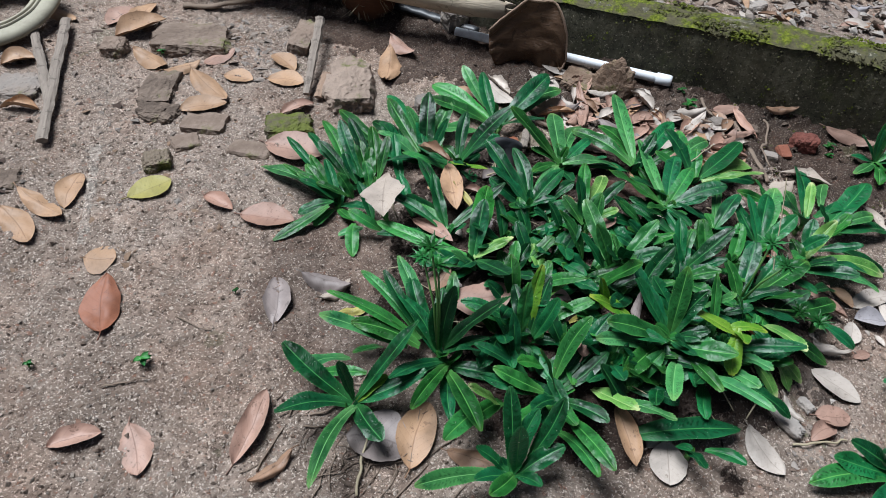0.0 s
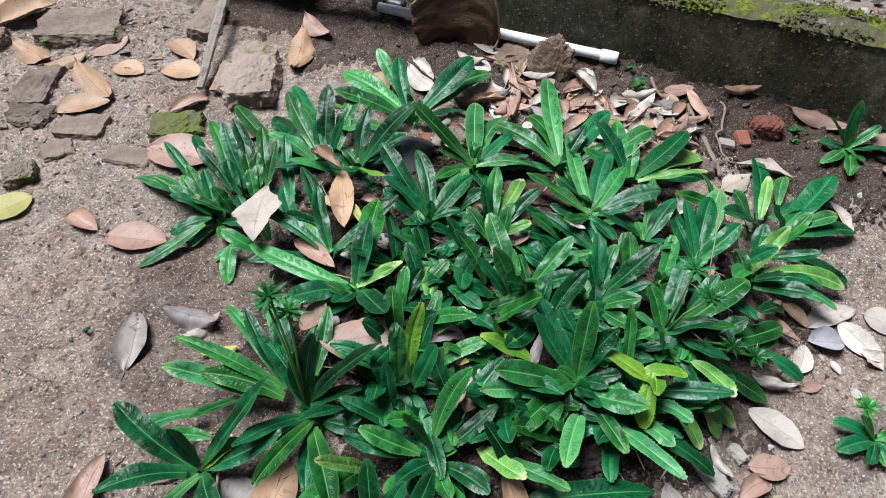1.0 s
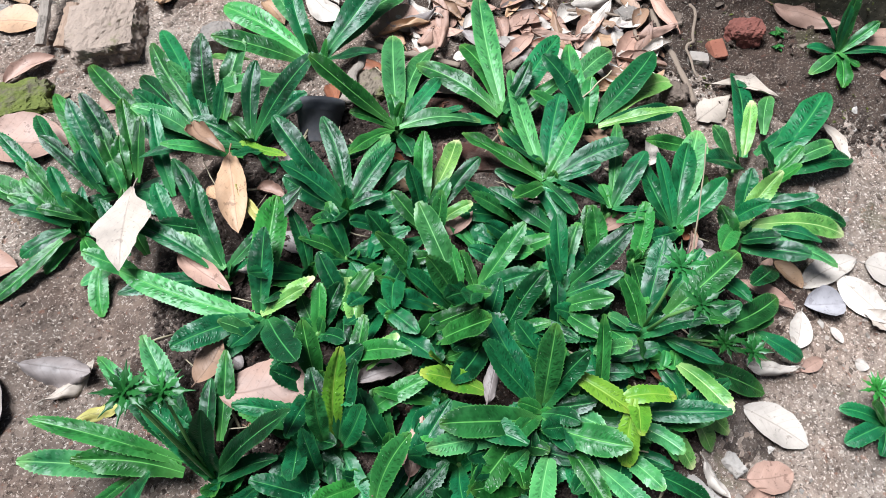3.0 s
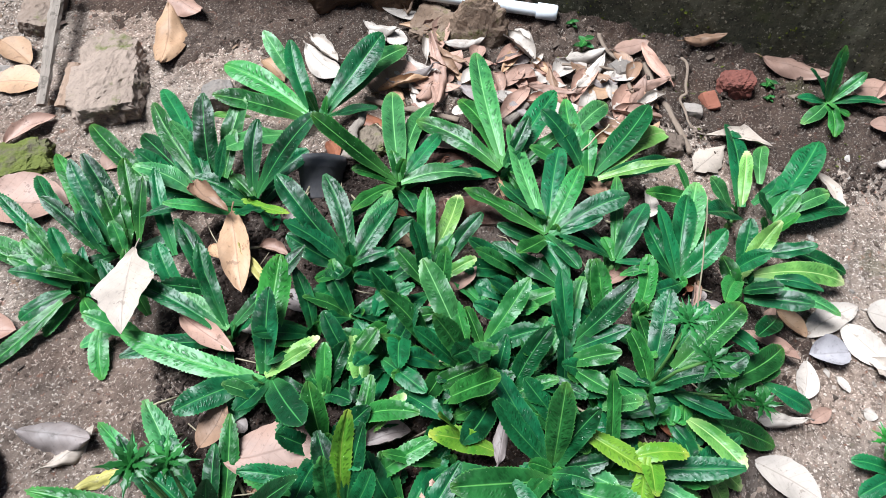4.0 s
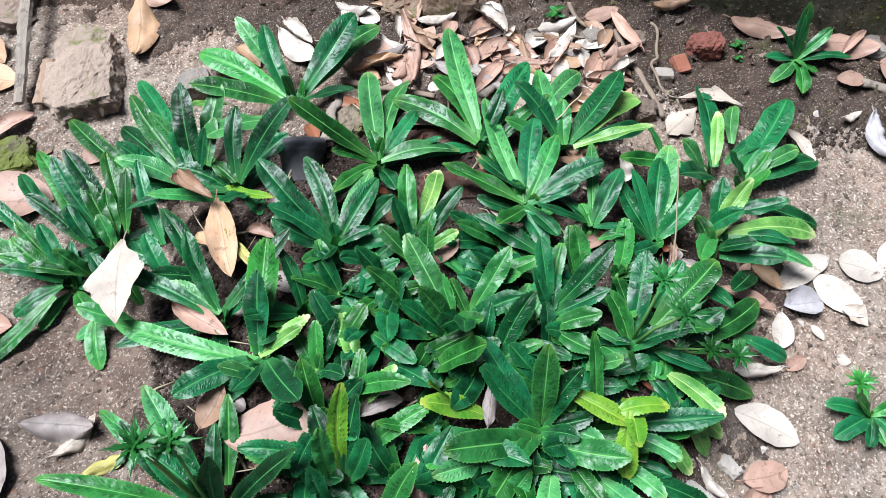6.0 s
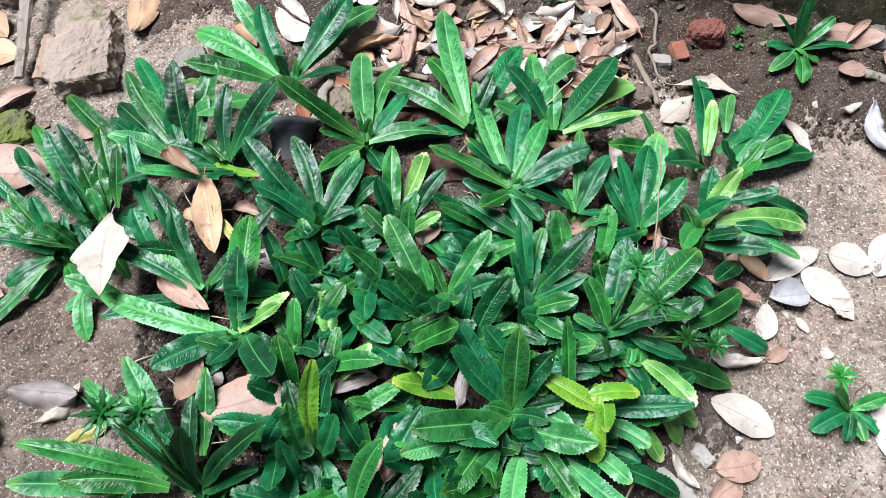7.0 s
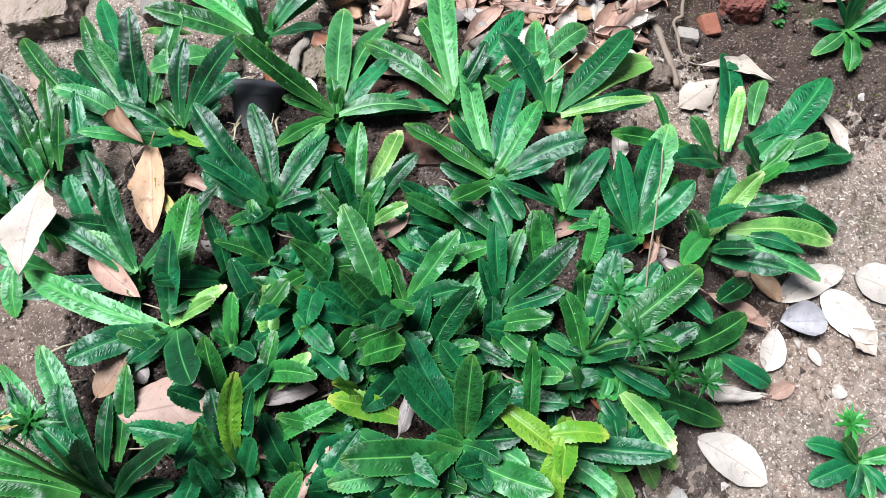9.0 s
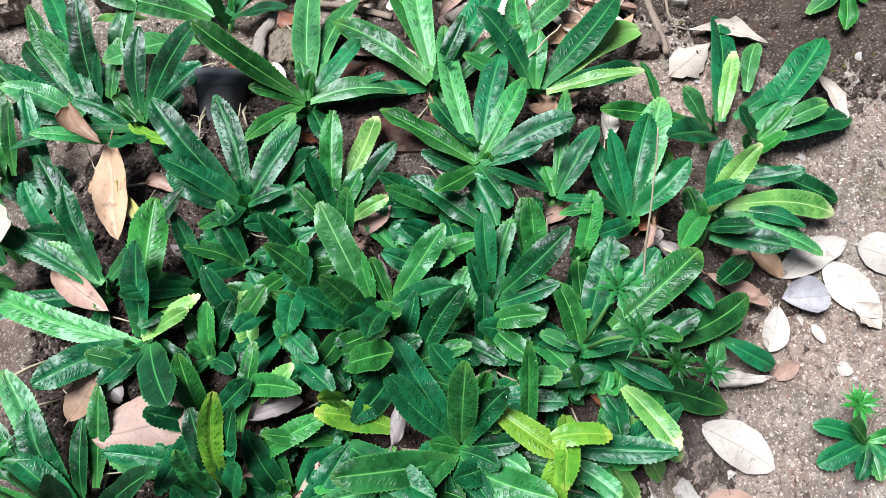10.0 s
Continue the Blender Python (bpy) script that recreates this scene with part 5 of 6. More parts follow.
stick("twig", (0.85, 0.60, 0.004), (0.93, 0.665, 0.006), 0.0016, 0.0012, TWIG, "thin twig on the bare earth", seed=12, wobble=0.006)
stick("twig", (0.27, 1.32, 0.012), (0.42, 1.25, 0.012), 0.006, 0.005, TWIG, "grey twig in the leaf litter", seed=13, wobble=0.01)
stick("twig", (0.50, 1.24, 0.012), (0.58, 1.32, 0.012), 0.008, 0.006, WOOD_GREY, "pale piece of wood in the litter", seed=14, wobble=0.004)
stick("twig", (-0.12, 0.53, 0.004), (0.03, 0.60, 0.01), 0.0022, 0.0016, TWIG, "thin dark twig under the plants", seed=15, wobble=0.012)


# pipe along the wall
def pipe():
    a, b = Vector((0.10, 1.652, 0.038)), Vector((0.628, 1.468, 0.050))
    d = (b - a).normalized()
    side, up = d.cross(Vector((0, 0, 1))).normalized(), Vector((0, 0, 1))
    top = new("pvc_pipe")
    top.location = a

    def ring_run(name, rows, label=""):
        verts = []
        for s, r in rows:
            for k in range(20):
                w = 2 * math.pi * k / 20
                verts.append(d * s + r * (math.cos(w) * side + math.sin(w) * up))
        part(name, mesh_from(name, verts, grid_faces(len(rows), 20, True), PVC), top, label)

    span = (b - a).length
    ring_run("tube", [(0, 0.008), (0, 0.0110), (span * 0.5, 0.0112), (span - 0.03, 0.0110)])
    ring_run("socket", [(span - 0.034, 0.0110), (span - 0.034, 0.0140), (span - 0.004, 0.0140), (span + 0.002, 0.0132), (span + 0.004, 0.0108), (span + 0.001, 0.006), (span, 0.0)], "white end cap")
    tagged(top, "white plastic pipe lying along the wall foot", "pipe")


pipe()


# leathery palm sheath leaning on the wall
def sheath():
    n, k = 26, 18
    verts = []
    for i in range(n):
        s = i / (n - 1)
        for j in range(k):
            t = j / (k - 1)
            wide = 0.100 * (1 - 0.25 * (1 - s) ** 2)
            x = (t - 0.5) * 2 * wide
            top = min(0.085 + 0.21 * t, 0.17 * math.sqrt(max(0.0, 1 - (max(0.0, 2 * t - 1.05) / 0.97) ** 3)))
            z = s * top
            y = 0.028 * math.sin(math.pi * t) * (1 - 0.4 * s) + 0.020 * s * s
            q = noise.fractal(Vector((t * 3, s * 3, 4.4)), 0.8, 2.0, 4)
            verts.append((x, y + 0.012 * q, z + 0.004 * q))
    back = [(x, y + 0.004, z) for x, y, z in verts]
    m = n * k
    faces = grid_faces(n, k) + [tuple(i + m for i in reversed(f)) for f in grid_faces(n, k)]
    rim = [j for j in range(k)] + [i * k + k - 1 for i in range(1, n)] + [m - 1 - j for j in range(1, k)] + [i * k for i in range(n - 2, 0, -1)]
    faces += [(rim[i], rim[i - 1], rim[i - 1] + m, rim[i] + m) for i in range(len(rim))]
    ob = new("palm_sheath")
    part("blade", mesh_from("blade", verts + back, faces, SPATHE), ob)
    edge = [verts[i * k + k - 1] for i in range(n)] + [verts[m - 1 - j] for j in range(1, k)]
    v, f = tube(edge, [0.0032] * len(edge), 7)
    part("rim", mesh_from("rim", v, f, BARK), ob, "pale worn rim of the sheath")
    ob.matrix_world = pose(0.275, 1.532, 0.012, 0, 0, -8)
    tagged(ob, "stiff dark brown palm sheath leaning on a log", "palm sheath")


sheath()


# log and husk at the back, and an added dark timber for the shaded hollow
def log():
    top = new("log")
    top.location = (0.215, 1.610, 0.125)
    d = Vector((-0.968, 0.250, 0.0))
    pts = [d * s for s in np.linspace(0, 1.1, 14)]
    v, f = tube(pts, [0.020, 0.029, 0.031, 0.032, 0.031] + [0.033] * 9, 18)
    part("trunk", mesh_from("trunk", v, f, WOOD_PALE), top)
    pieces = []
    rng = random.Random(4)
    for k in range(9):
        a = rng.uniform(0, 6.28)
        o = Vector((0, math.cos(a) * 0.018, math.sin(a) * 0.018))
        pieces.append(tube([o, o + Vector((0.018 + 0.014 * rng.random(), 0.003, 0.006 * rng.uniform(-1, 1)))], [0.007, 0.001], 5))
    v, f = joined(pieces)
    part("splintered_end", mesh_from("splintered_end", v, f, WOOD_PALE), top)
    tagged(top, "pale debarked log with a broken splintered end", "log")


log()


def husk():
    bm = bmesh.new()
    bmesh.ops.create_uvsphere(bm, u_segments=28, v_segments=18, radius=1.0)
    for v in bm.verts:
        q = noise.fractal(v.co * 3, 0.8, 2.0, 4)
        v.co = Vector((v.co.x * 0.075, v.co.y * 0.085, v.co.z * 0.075)) * (1 + 0.12 * q)
    me = bpy.data.meshes.new("shell")
    bm.to_mesh(me)
    bm.free()
    me.polygons.foreach_set("use_smooth", [True] * len(me.polygons))
    me.materials.append(HUSK)
    top = new("coconut_husk")
    top.location = (-0.135, 1.765, 0.078)
    part("shell", me, top)
    rng = random.Random(8)
    pieces = []
    for k in range(150):
        a, b = rng.uniform(0, 6.28), rng.uniform(-0.8, 0.9)
        n = Vector((math.cos(a) * math.cos(b), math.sin(a) * math.cos(b), math.sin(b)))
        p = Vector((n.x * 0.073, n.y * 0.083, n.z * 0.073))
        e = p + n * rng.uniform(0.006, 0.022) + Vector((rng.uniform(-0.02, 0.02), rng.uniform(-0.02, 0.02), rng.uniform(-0.025, 0.01)))
        pieces.append(tube([p, (p + e) / 2 + n * 0.004, e], [0.0008, 0.0006, 0.0003], 4))
    v, f = joined(pieces)
    part("fibre", mesh_from("fibre", v, f, STRAW), top, "loose coir fibres")
    tagged(top, "brown fibrous coconut husk on the ground", "coconut husk")


husk()
# made-up beam, near black, in place of the shadowed hollow behind the log
stick("shade_timber", (-0.48, 1.86, 0.09), (0.75, 1.86, 0.12), 0.09, 0.09, WOOD_DARK, "added dark timber standing in for shade behind the log", "timber", seed=21, wobble=0.02, sides=14, n=24)
stick("dark_pipe", (-0.08, 1.78, 0.014), (0.16, 1.665, 0.014), 0.014, 0.014, BLACK_PLASTIC, "dark dirty pipe on the ground", "pipe", seed=22, wobble=0.002, sides=12)


# beige rubber piece with ridges
def sole():
    top = new("rubber_ring")
    top.location = (-1.035, 1.60, 0.03)
    for name, r0, r1, h in (("rim", 0.075, 0.135, 0.018), ("ridge", 0.085, 0.090, 0.023), ("ridge", 0.097, 0.102, 0.023)):
        verts = []
        for i in range(60):
            a = 2 * math.pi * i / 60
            wav = 1 + 0.03 * noise.noise(Vector((math.cos(a) * 2, math.sin(a) * 2, r0 * 30)))
            for r, z in ((r0, 0.0), (r0, h), (r0 + 0.3 * (r1 - r0), h * 1.06), (r1 - 0.2 * (r1 - r0), h), (r1, 0.5 * h), (r1, 0.0)):
                verts.append((math.cos(a) * r * wav, math.sin(a) * r * 1.15 * wav, z))
        faces = [(i * 6 + j, ((i + 1) % 60) * 6 + j, ((i + 1) % 60) * 6 + (j + 1) % 6, i * 6 + (j + 1) % 6) for i in range(60) for j in range(6)]
        part(name, mesh_from(name, verts, faces, RUBBER), top)
    top.rotation_euler = (radians(8), radians(-4), 0)
    tagged(top, "worn beige rubber ring with moulded ridges", "rubber ring")


sole()


# black nursery pot half buried among the plants
def pot():
    prof = [(0.0, 0.0), (0.030, 0.0), (0.033, 0.004), (0.040, 0.055), (0.043, 0.056), (0.043, 0.064), (0.045, 0.066), (0.045, 0.078), (0.042, 0.078), (0.037, 0.055), (0.030, 0.006), (0.0, 0.006)]
    verts = [(r * math.cos(2 * math.pi * k / 28), r * math.sin(2 * math.pi * k / 28), z) for r, z in prof for k in range(28)]
    ob = new("plastic_pot", mesh_from("plastic_pot", verts, grid_faces(len(prof), 28, True), DUSTY_PLASTIC))
    ob.matrix_world = pose(0.195, 1.095, 0.030, -60, 10, 0) @ Matrix.Scale(0.82, 4)
    tagged(ob, "black plastic pot half buried among plants", "plant pot")


pot()


# ---- uncountable litter, grit and crumbs ----
def chips(name, count, where, size, material, label, category, seed, flat=0.5, lift=0.0):
    """Many small irregular bits in one mesh."""
    rng = random.Random(seed)
    verts, faces = [], []
    base = [(1, 0, 0), (-1, 0, 0), (0, 1, 0), (0, -1, 0), (0, 0, 1), (0, 0, -1)]
    tris = [(0, 2, 4), (2, 1, 4), (1, 3, 4), (3, 0, 4), (2, 0, 5), (1, 2, 5), (3, 1, 5), (0, 3, 5)]
    for _ in range(count):
        spot = where(rng)
        if spot is None:
            continue
        x, y, z = spot
        r = rng.uniform(*size) * (0.5 + rng.random() ** 2)
        turn = Euler((rng.uniform(-0.5, 0.5), rng.uniform(-0.5, 0.5), rng.uniform(0, 6.28))).to_matrix()
        s = Vector((r * rng.uniform(0.7, 1.4), r * rng.uniform(0.6, 1.1), r * flat * rng.uniform(0.6, 1.3)))
        k = len(verts)
        for b in base:
            q = Vector((b[0] * s.x, b[1] * s.y, b[2] * s.z)) + Vector((rng.uniform(-0.3, 0.3) * r, rng.uniform(-0.3, 0.3) * r, 0))
            v = turn @ q
            verts.append((x + v.x, y + v.y, z + v.z + lift))
        faces += [tuple(a + k for a in t) for t in tris]
    ob = new(name, mesh_from(name, verts, faces, material, smooth=False))
    return tagged(ob, label, category, kind="stuff")


def on_ground(x0, x1, y0, y1):
    def spot(rng):
        x, y = rng.uniform(x0, x1), rng.uniform(y0, y1)
        if (x - WALL_A[0]) * WALL_OUT[0] + (y - WALL_A[1]) * WALL_OUT[1] < 0.01:
            return None
        return x, y, earth_z(x, y)
    return spot


def behind_wall(lo, hi, b0, b1):
    def spot(rng):
        s, b = rng.uniform(lo, hi), rng.uniform(b0, b1)
        x, y, _ = wall_point(s, b, 0)
        return x, y, 0.152 + wall_rise(s) + 0.02 * noise.fractal(Vector((s * 6, b * 6, 7.7)), 0.8, 2.0, 4) + rng.uniform(0, 0.012)
    return spot


def wall_foot(lo, hi, d0, d1):
    def spot(rng):
        s, d = rng.uniform(lo, hi), rng.uniform(d0, d1)
        x, y, _ = wall_point(s, -d, 0)
        return x, y, earth_z(x, y) + rng.uniform(0, 0.003)
    return spot


GRIT = stone("mixed_grit", (0.36, 0.285, 0.230), (0.62, 0.530, 0.455), 0.0, 400.0, mixed=True)
CRUMB = stone("earth_crumbs", (0.160, 0.112, 0.085), (0.340, 0.250, 0.195), 0.0, 300.0, mixed=True)
chips("grit", 42000, on_ground(-1.1, 1.35, 0.3, 1.7), (0.0009, 0.0030), GRIT, "pale sandy grit scattered on the earth", "grit", 31)
chips("earth_crumbs", 15000, on_ground(-1.1, 1.35, 0.3, 1.75), (0.0010, 0.0042), CRUMB, "small crumbs of brown earth", "soil", 32, 0.8)
# mould colour kept extra dark to deepen the shade between the plants
HUMUS = stone("leaf_mould_shaded", (0.022, 0.015, 0.012), (0.130, 0.086, 0.068), 0.0, 200.0)


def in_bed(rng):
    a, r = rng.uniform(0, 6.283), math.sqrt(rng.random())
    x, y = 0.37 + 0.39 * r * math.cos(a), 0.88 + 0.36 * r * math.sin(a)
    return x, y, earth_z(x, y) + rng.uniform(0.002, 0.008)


# mould tone that also holds the shade of the leaf gaps
MOULD = soil("rotted_leaf_mould_shaded", (0.098, 0.066, 0.052), 0.42)


def sheet(name, material, label, category, x0, x1, y0, y1, reach, thickness=0.005, step=0.010, ragged=0.30):
    """A thin ragged layer over the earth where reach(x, y) stays under 1."""
    xs, ys = np.arange(x0, x1, step), np.arange(y0, y1, step)
    index, verts, faces = {}, [], []
    for i, y in enumerate(ys):
        for j, x in enumerate(xs):
            r = reach(x, y) + ragged * noise.fractal(Vector((x * 9, y * 9, x0)), 0.7, 2.0, 6)
            index[i, j] = len(verts), r
            thick = thickness * float(smooth(1.0, 0.8, np.array(r))) if r < 1 else -0.004
            verts.append((x, y, earth_z(x, y) + thick + 0.0035 * noise.fractal(Vector((x * 60, y * 60, 1.0)), 0.8, 2.0, 3)))
    for i in range(len(ys) - 1):
        for j in range(len(xs) - 1):
            q = [index[k] for k in ((i, j), (i, j + 1), (i + 1, j + 1), (i + 1, j))]
            if min(e[1] for e in q) < 1.0:
                faces.append(tuple(e[0] for e in q))
    ob = new(name, mesh_from(name, verts, faces, material))
    tagged(ob, label, category, kind="stuff")


MOIST = soil("moist_earth", (0.275, 0.205, 0.165), 0.82)
DUST = soil("dry_dust", (0.56, 0.490, 0.420), 1.35)
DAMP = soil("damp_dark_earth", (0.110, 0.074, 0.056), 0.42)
# real mould, but its darkness also paints the shade below the rosettes
sheet("leaf_mould", MOULD, "rotted leaf mould under the plants, darkened as their shade", "leaf mould", -0.20, 0.98, 0.38, 1.36, lambda x, y: math.hypot((x - 0.37) / 0.43, (y - 0.89) / 0.40))
sheet("damp_soil", MOIST, "damp brown earth beside the plants", "soil", -0.46, 0.24, 0.44, 1.22, lambda x, y: 0.15 + 0.8 * math.hypot((x + 0.08) / 0.17, (y - 0.82) / 0.25), 0.003, 0.006, 0.28)
sheet("dust_streak", DUST, "pale streak of dry dust on the earth", "dust", -0.70, -0.52, 0.82, 1.16, lambda x, y: 0.30 + abs(x + 0.642 - 0.253 * (1.118 - y)) / (0.012 + 0.05 * abs(y - 0.84)) if 0.85 < y < 1.13 else 9.0, 0.0025, 0.004, 0.45)
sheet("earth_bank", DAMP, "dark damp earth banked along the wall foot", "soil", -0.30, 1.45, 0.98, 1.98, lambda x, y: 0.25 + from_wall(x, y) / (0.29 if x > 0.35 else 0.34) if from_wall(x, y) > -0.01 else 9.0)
# dark crumbs that add to the painted gap shade
chips("leaf_mould_crumbs", 42000, in_bed, (0.0012, 0.0040), HUMUS, "leaf mould and clods, darkened as shade under the plants", "leaf mould", 39, 0.6)
chips("gravel", 260, on_ground(-1.1, -0.25, 1.15, 1.9), (0.002, 0.008), STONE_GREY, "grey gravel pressed into the earth", "gravel", 33, 0.5)
chips("rubble_bits", 60, on_ground(0.6, 1.2, 0.4, 1.15), (0.003, 0.009), CHIP_PALE, "pale bits of rubble on the earth", "rubble", 34, 0.6)
chips("front_rubble", 90, on_ground(0.62, 0.76, 0.46, 0.56), (0.002, 0.007), STONE_GREY, "grey rubble bits in front of the plants", "rubble", 61, 0.5)
chips("wall_foot_clods", 5200, wall_foot(-0.4, 1.1, 0.0, 0.24), (0.0012, 0.005), MOULD, "brown clods of earth at the wall foot", "soil", 45, 0.9)
chips("bank_clods", 420, wall_foot(0.15, 0.85, 0.01, 0.20), (0.003, 0.011), MOULD, "dark crumbly clods on the bank of earth", "soil", 58, 0.8)
def mossy_bank(rng):
    spot = wall_foot(0.05, 0.95, 0.005, 0.21)(rng)
    return spot if noise.fractal(Vector((spot[0] * 13, spot[1] * 13, 9.1)), 0.9, 2.0, 3) > 0.22 else None


chips("bank_moss", 5200, mossy_bank, (0.0010, 0.0042), MOSS, "bits of moss on the bank of earth", "moss", 59, 0.6)
chips("wall_foot_rubble", 130, wall_foot(-0.4, 0.9, 0.02, 0.16), (0.003, 0.010), STONE_DARK, "dark rubble and clods at the wall foot", "rubble", 35, 0.7)
chips("bed_rubble", 1500, behind_wall(-0.3, 1.6, 0.11, 0.75), (0.004, 0.015), STONE_GREY, "grey stones and rubble on the raised bed", "rubble", 36, 0.6)
chips("bed_chips", 500, behind_wall(-0.3, 1.6, 0.11, 0.75), (0.005, 0.017), CHIP_PALE, "pale chips littering the raised bed", "rubble", 37, 0.35, 0.006)
chips("bed_brick_chips", 90, behind_wall(-0.3, 1.6, 0.12, 0.75), (0.010, 0.026), BRICK_DIRTY, "brick chips littering the raised bed", "rubble", 38, 0.5, 0.006)


def moss_spots(rng):
    s, b = rng.uniform(-0.35, 1.45), rng.uniform(-0.008, 0.105)
    if noise.fractal(Vector((s * 8, b * 20, 6.6)), 0.9, 2.0, 4) < 0.05:
        return None
    x, y, _ = wall_point(s, b, 0)
    return x, y, wall_rise(s) + (0.186 if b > 0.004 else rng.uniform(0.168, 0.182))


def face_moss(rng):
    s, z = rng.uniform(-0.3, 1.3), 0.176 - 0.17 * rng.random() ** 1.5
    if noise.fractal(Vector((s * 11, z * 14, 2.2)), 0.9, 2.0, 4) < 0.12:
        return None
    x, y, _ = wall_point(s, -0.001, 0)
    return x, y, z + wall_rise(s) * (z > 0.1)


chips("wall_moss", 2200, face_moss, (0.0008, 0.0032), MOSS, "specks of moss growing on the wall face", "moss", 62, 0.9)
chips("moss_tufts", 9000, moss_spots, (0.0015, 0.0055), MOSS, "ragged tufts of yellow green moss on the wall top", "moss", 53, 0.8)


def stony_patch(rng):
    x, y = rng.gauss(-0.40, 0.05), rng.gauss(1.57, 0.07)
    return x, y, earth_z(x, y)


TAN_BITS = stone("leaf_fragments", (0.20, 0.125, 0.080), (0.40, 0.270, 0.185), 0.0, 120.0)
chips("dark_fragments", 160, on_ground(-1.1, -0.15, 0.95, 1.85), (0.003, 0.011), HUMUS, "dark rotted leaf fragments on the earth", "leaf litter", 54, 0.2)
chips("leaf_fragments", 260, on_ground(-1.1, 0.1, 0.75, 1.85), (0.003, 0.010), TAN_BITS, "small brown leaf fragments on the earth", "leaf litter", 55, 0.18)
chips("small_stones", 420, on_ground(-1.1, -0.2, 0.9, 1.8), (0.0025, 0.008), STONE_GREY, "small grey stones pressed into the earth", "gravel", 56, 0.5)
chips("path_stones", 120, on_ground(0.65, 1.3, 0.4, 1.2), (0.002, 0.006), STONE_GREY, "small grey stones on the earth", "gravel", 57, 0.5)
chips("stone_chips", 150, stony_patch, (0.003, 0.012), STONE_GREY, "patch of grey stone chips in the earth", "gravel", 52, 0.35)


def seedling(x, y, size, seed):
    """A tiny weed: a stalk with small oval leaves."""
    rng = random.Random(seed)
    top = new("seedling")
    top.location = (x, y, float(ground_z(x, y)))
    v, f = tube([(0, 0, -0.004), (0.002, 0, size * 0.5), (0.004, 0.002, size * 0.9)], [0.0013, 0.001, 0.0006], 5)
    part("stalk", mesh_from("stalk", v, f, STEM), top)
    for k in range(6):
        a = k * 2.4 + rng.random()
        verts, uvs = [], []
        for i in range(7):
            s = i / 6
            for j in (-1, 0, 1):
                w = math.sin(math.pi * min(1, 0.06 + s * 0.92)) * size * 0.22
                verts.append((size * 0.65 * s, w * j, 0.003 * abs(j) - 0.2 * size * s * s))
                uvs.append((s * 0.8, 0.5 + 0.5 * j))
        leaf = part("leaf", mesh_from("leaf", verts, grid_faces(7, 3), LEAF[1], uvs), top)
        leaf.location, leaf.rotation_euler = (0.002, 0, size * (0.3 + 0.1 * k)), (0, -0.3, a)
    tagged(top, "tiny green weed seedling sprouting from the earth", "seedling", "weed seedlings")


seedling(-0.389, 0.608, 0.022, 0)
seedling(-0.557, 0.592, 0.012, 1)
seedling(-0.281, 0.761, 0.01, 2)
seedling(0.968, 1.279, 0.022, 3)
seedling(0.961, 1.252, 0.015, 4)
seedling(0.668, 1.405, 0.03, 5)
seedling(0.657, 1.455, 0.02, 6)
seedling(-0.618, 1.491, 0.018, 7)
seedling(-0.163, 1.465, 0.02, 8)
seedling(-0.293, 1.650, 0.018, 9)
seedling(0.515, 1.506, 0.02, 10)
seedling(0.513, 0.954, 0.035, 11)
seedling(0.554, 0.704, 0.03, 12)


# shreds of dry leaf at the wall foot and on the raised bed
shred = random.Random(77)
for k in range(46):
    a, r = shred.uniform(0, 6.283), math.sqrt(shred.random())
    x, y = 0.37 + 0.36 * r * math.cos(a), 0.90 + 0.32 * r * math.sin(a)
    fallen(x, y, shred.uniform(0, 360), shred.uniform(28, 70), shred.uniform(14, 34), shred.choice(("pink", "tan", "grey", "brown", "pale", "rust")), shred.choice((1, 2, 3)), lift=0.005, stands="in the leaf mould under the plants")
for k in range(92):
    s, dist = shred.uniform(-0.12, 0.38), shred.uniform(0.08, 0.28)
    x, y, _ = wall_point(s, -dist, 0)
    fallen(x, y, shred.uniform(0, 360), shred.uniform(38, 100), shred.uniform(22, 48), shred.choice(("pale", "pale", "pale", "pink", "pink", "pink", "tan", "red", "grey", "brown")), shred.choice((1, 2, 3)), stands="in the litter at the wall foot")
for k in range(34):
    s, back, big = shred.uniform(-0.05, 1.15), shred.uniform(0.13, 0.50), shred.uniform(0.022, 0.062)
    x, y, _ = wall_point(s, back, 0)
    lump("stone", x, y, (big, big * shred.uniform(0.5, 0.8), big * shred.uniform(0.25, 0.5)), shred.uniform(0, 180), shred.choice((STONE_GREY, CHIP_PALE, BRICK_DIRTY, CHIP_PALE)), "broken stone in the litter of the raised bed", "stone", 0.24, 0.3, 60 + k, (shred.uniform(-15, 15), shred.uniform(-15, 15)), 3, 0.6, lift=0.155 + wall_rise(s) - float(ground_z(x, y)), group="rubble on the raised bed")


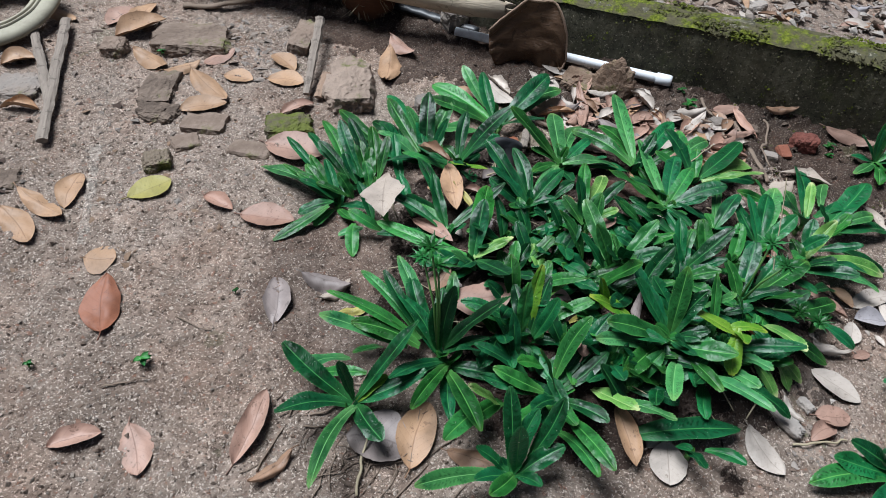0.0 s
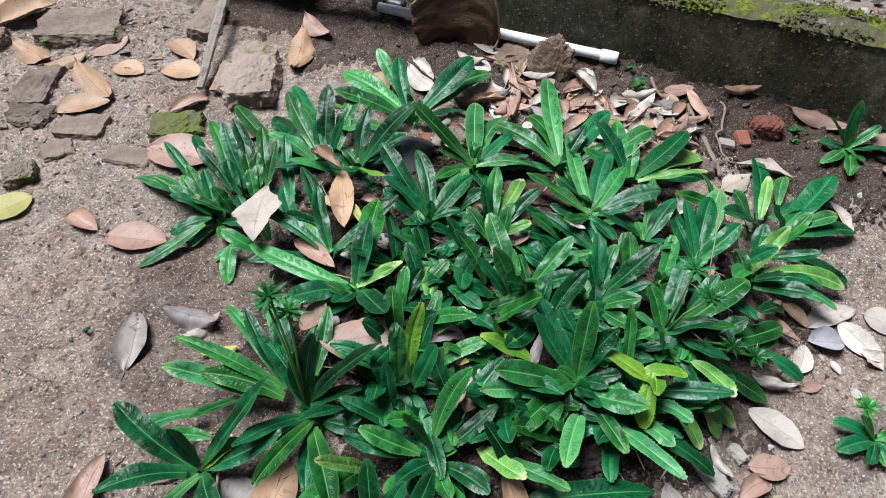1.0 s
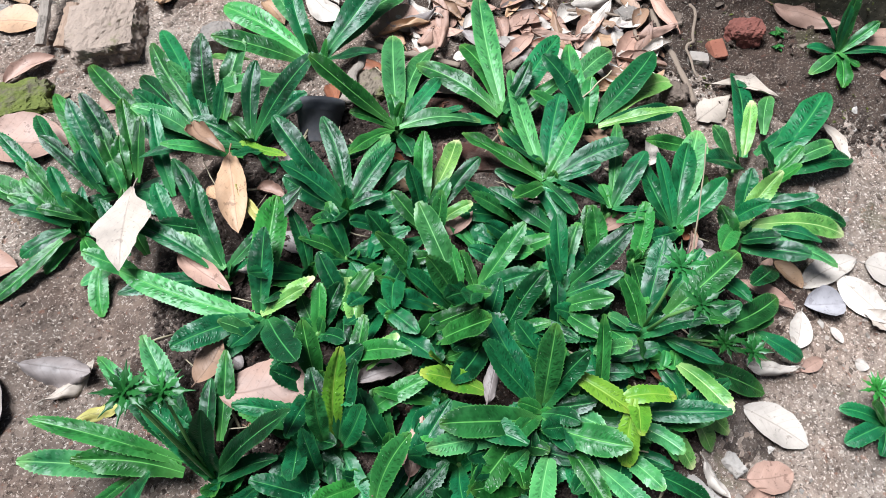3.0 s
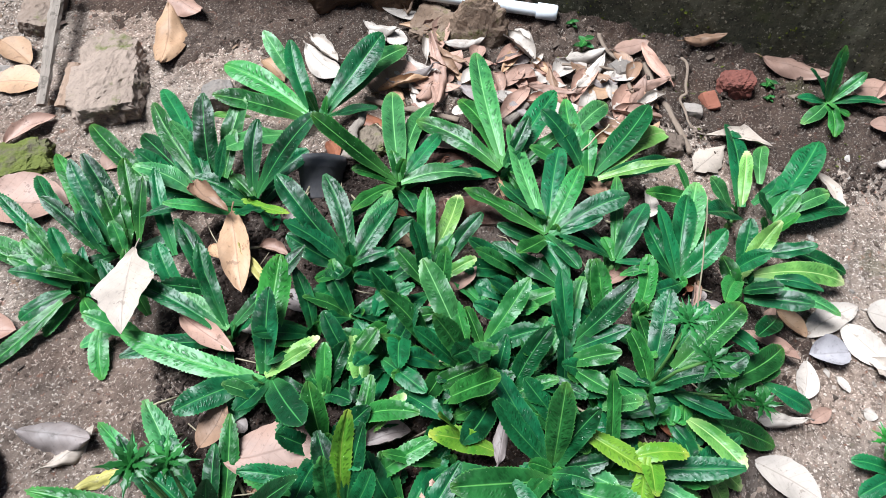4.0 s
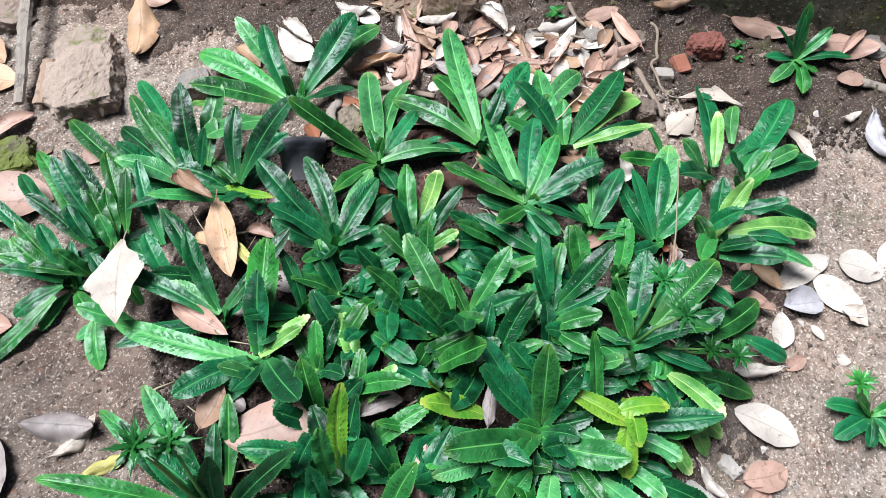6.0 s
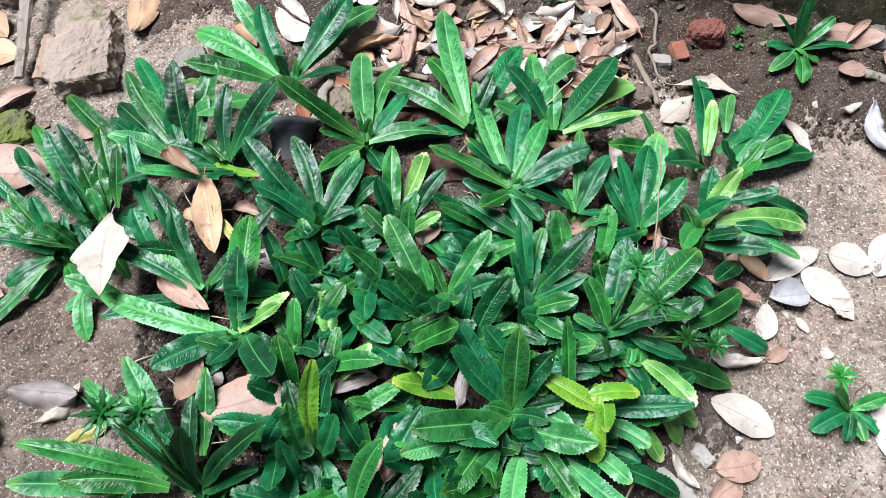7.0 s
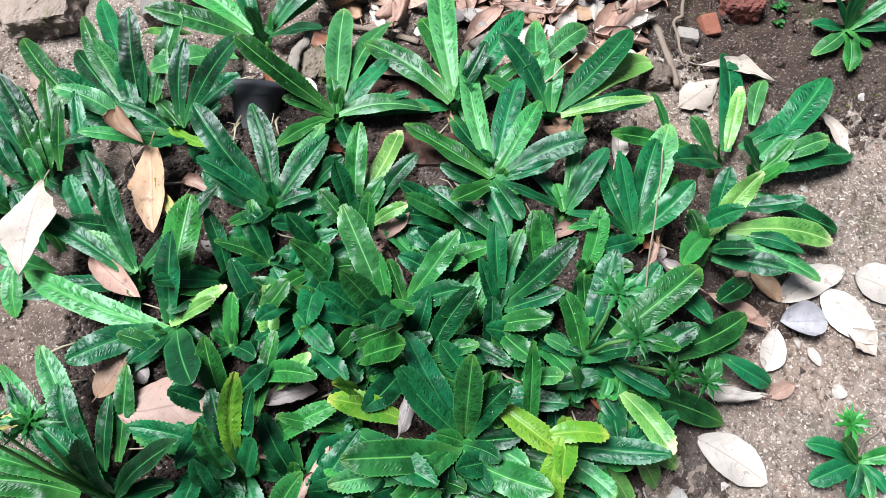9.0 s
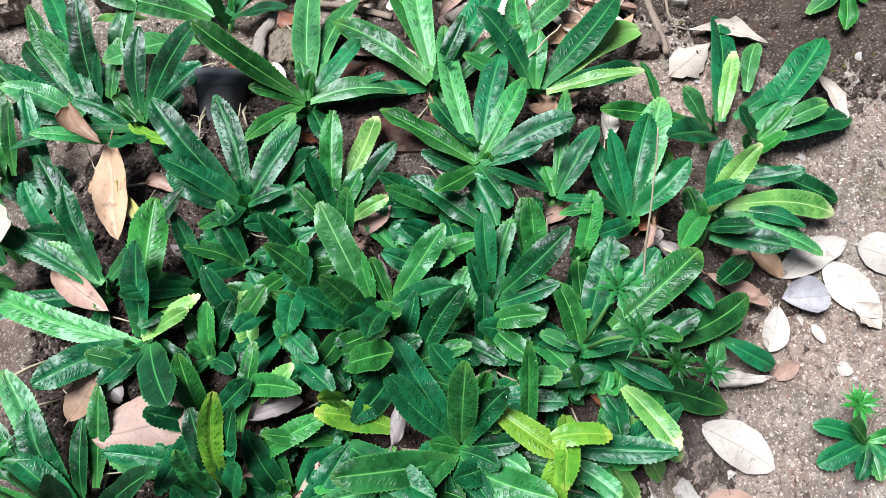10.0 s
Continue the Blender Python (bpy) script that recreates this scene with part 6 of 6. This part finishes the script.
def bed_litter(count):
    """Dead leaves heaped on the raised bed, past counting."""
    byname = {}
    for k in range(count):
        s, back = shred.uniform(-0.15, 1.25), shred.uniform(0.12, 0.55)
        kind = shred.choice(("pale", "pale", "lilac", "pink", "pink", "tan", "grey", "brown"))
        me = dead_leaf_mesh(shred.uniform(0.030, 0.090), shred.uniform(0.016, 0.042), kind, shred.choice((1, 2, 3)), shred)
        x, y, _ = wall_point(s, back, 0)
        me.transform(pose(x, y, 0.166 + wall_rise(s), shred.uniform(-12, 12), shred.uniform(-12, 12), shred.uniform(0, 360)))
        byname.setdefault(kind, []).append(me)
    bm = bmesh.new()
    slots = list(byname)
    for slot, kind in enumerate(slots):
        for me in byname[kind]:
            for face in me.polygons:
                face.material_index = slot
            bm.from_mesh(me)
            bpy.data.meshes.remove(me)
    litter = bpy.data.meshes.new("leaf_litter")
    bm.to_mesh(litter)
    bm.free()
    for kind in slots:
        litter.materials.append(DRY[kind])
    tagged(new("leaf_litter", litter), "dry bleached leaves littering the raised bed", "leaf litter", kind="stuff")


bed_litter(150)


def dry_stalks():
    """Loose straw and dead leaf stalks between the plants."""
    rng = random.Random(91)
    pieces = []
    for k in range(100):
        x, y, z = in_bed(rng)
        a, n = rng.uniform(0, 6.283), rng.uniform(0.02, 0.07)
        p = Vector((x, y, z + 0.004))
        e = p + Vector((math.cos(a) * n, math.sin(a) * n, rng.uniform(-0.002, 0.02)))
        m = (p + e) / 2 + Vector((rng.uniform(-0.006, 0.006), rng.uniform(-0.006, 0.006), rng.uniform(0, 0.008)))
        r = rng.uniform(0.0007, 0.002)
        pieces.append(tube([p, m, e], [r, r, 0.6 * r], 5))
    v, f = joined(pieces)
    ob = new("dry_stalks", mesh_from("dry_stalks", v, f, STRAW))
    tagged(ob, "loose dry stalks between the plants", "straw", kind="stuff")


dry_stalks()


def root_fibres():
    """Thin dead stalks and roots lying round the outermost rosette."""
    rng = random.Random(17)
    pieces = []
    for k in range(70):
        x, y = rng.gauss(-0.04, 0.07), rng.gauss(0.49, 0.06)
        a, n = rng.gauss(0.7, 0.6), rng.uniform(0.02, 0.10)
        pts = []
        for i in range(5):
            s = i / 4 - 0.5
            px, py = x + math.cos(a) * n * s + rng.uniform(-0.003, 0.003), y + math.sin(a) * n * s + rng.uniform(-0.003, 0.003)
            pts.append((px, py, earth_z(px, py) + 0.002))
        r = rng.uniform(0.0005, 0.0018)
        pieces.append(tube(pts, [r, r, r, 0.8 * r, 0.5 * r], 5))
    v, f = joined(pieces)
    ob = new("root_fibres", mesh_from("root_fibres", v, f, TWIG))
    tagged(ob, "thin dead roots and stalks on the earth", "roots", kind="stuff")


root_fibres()
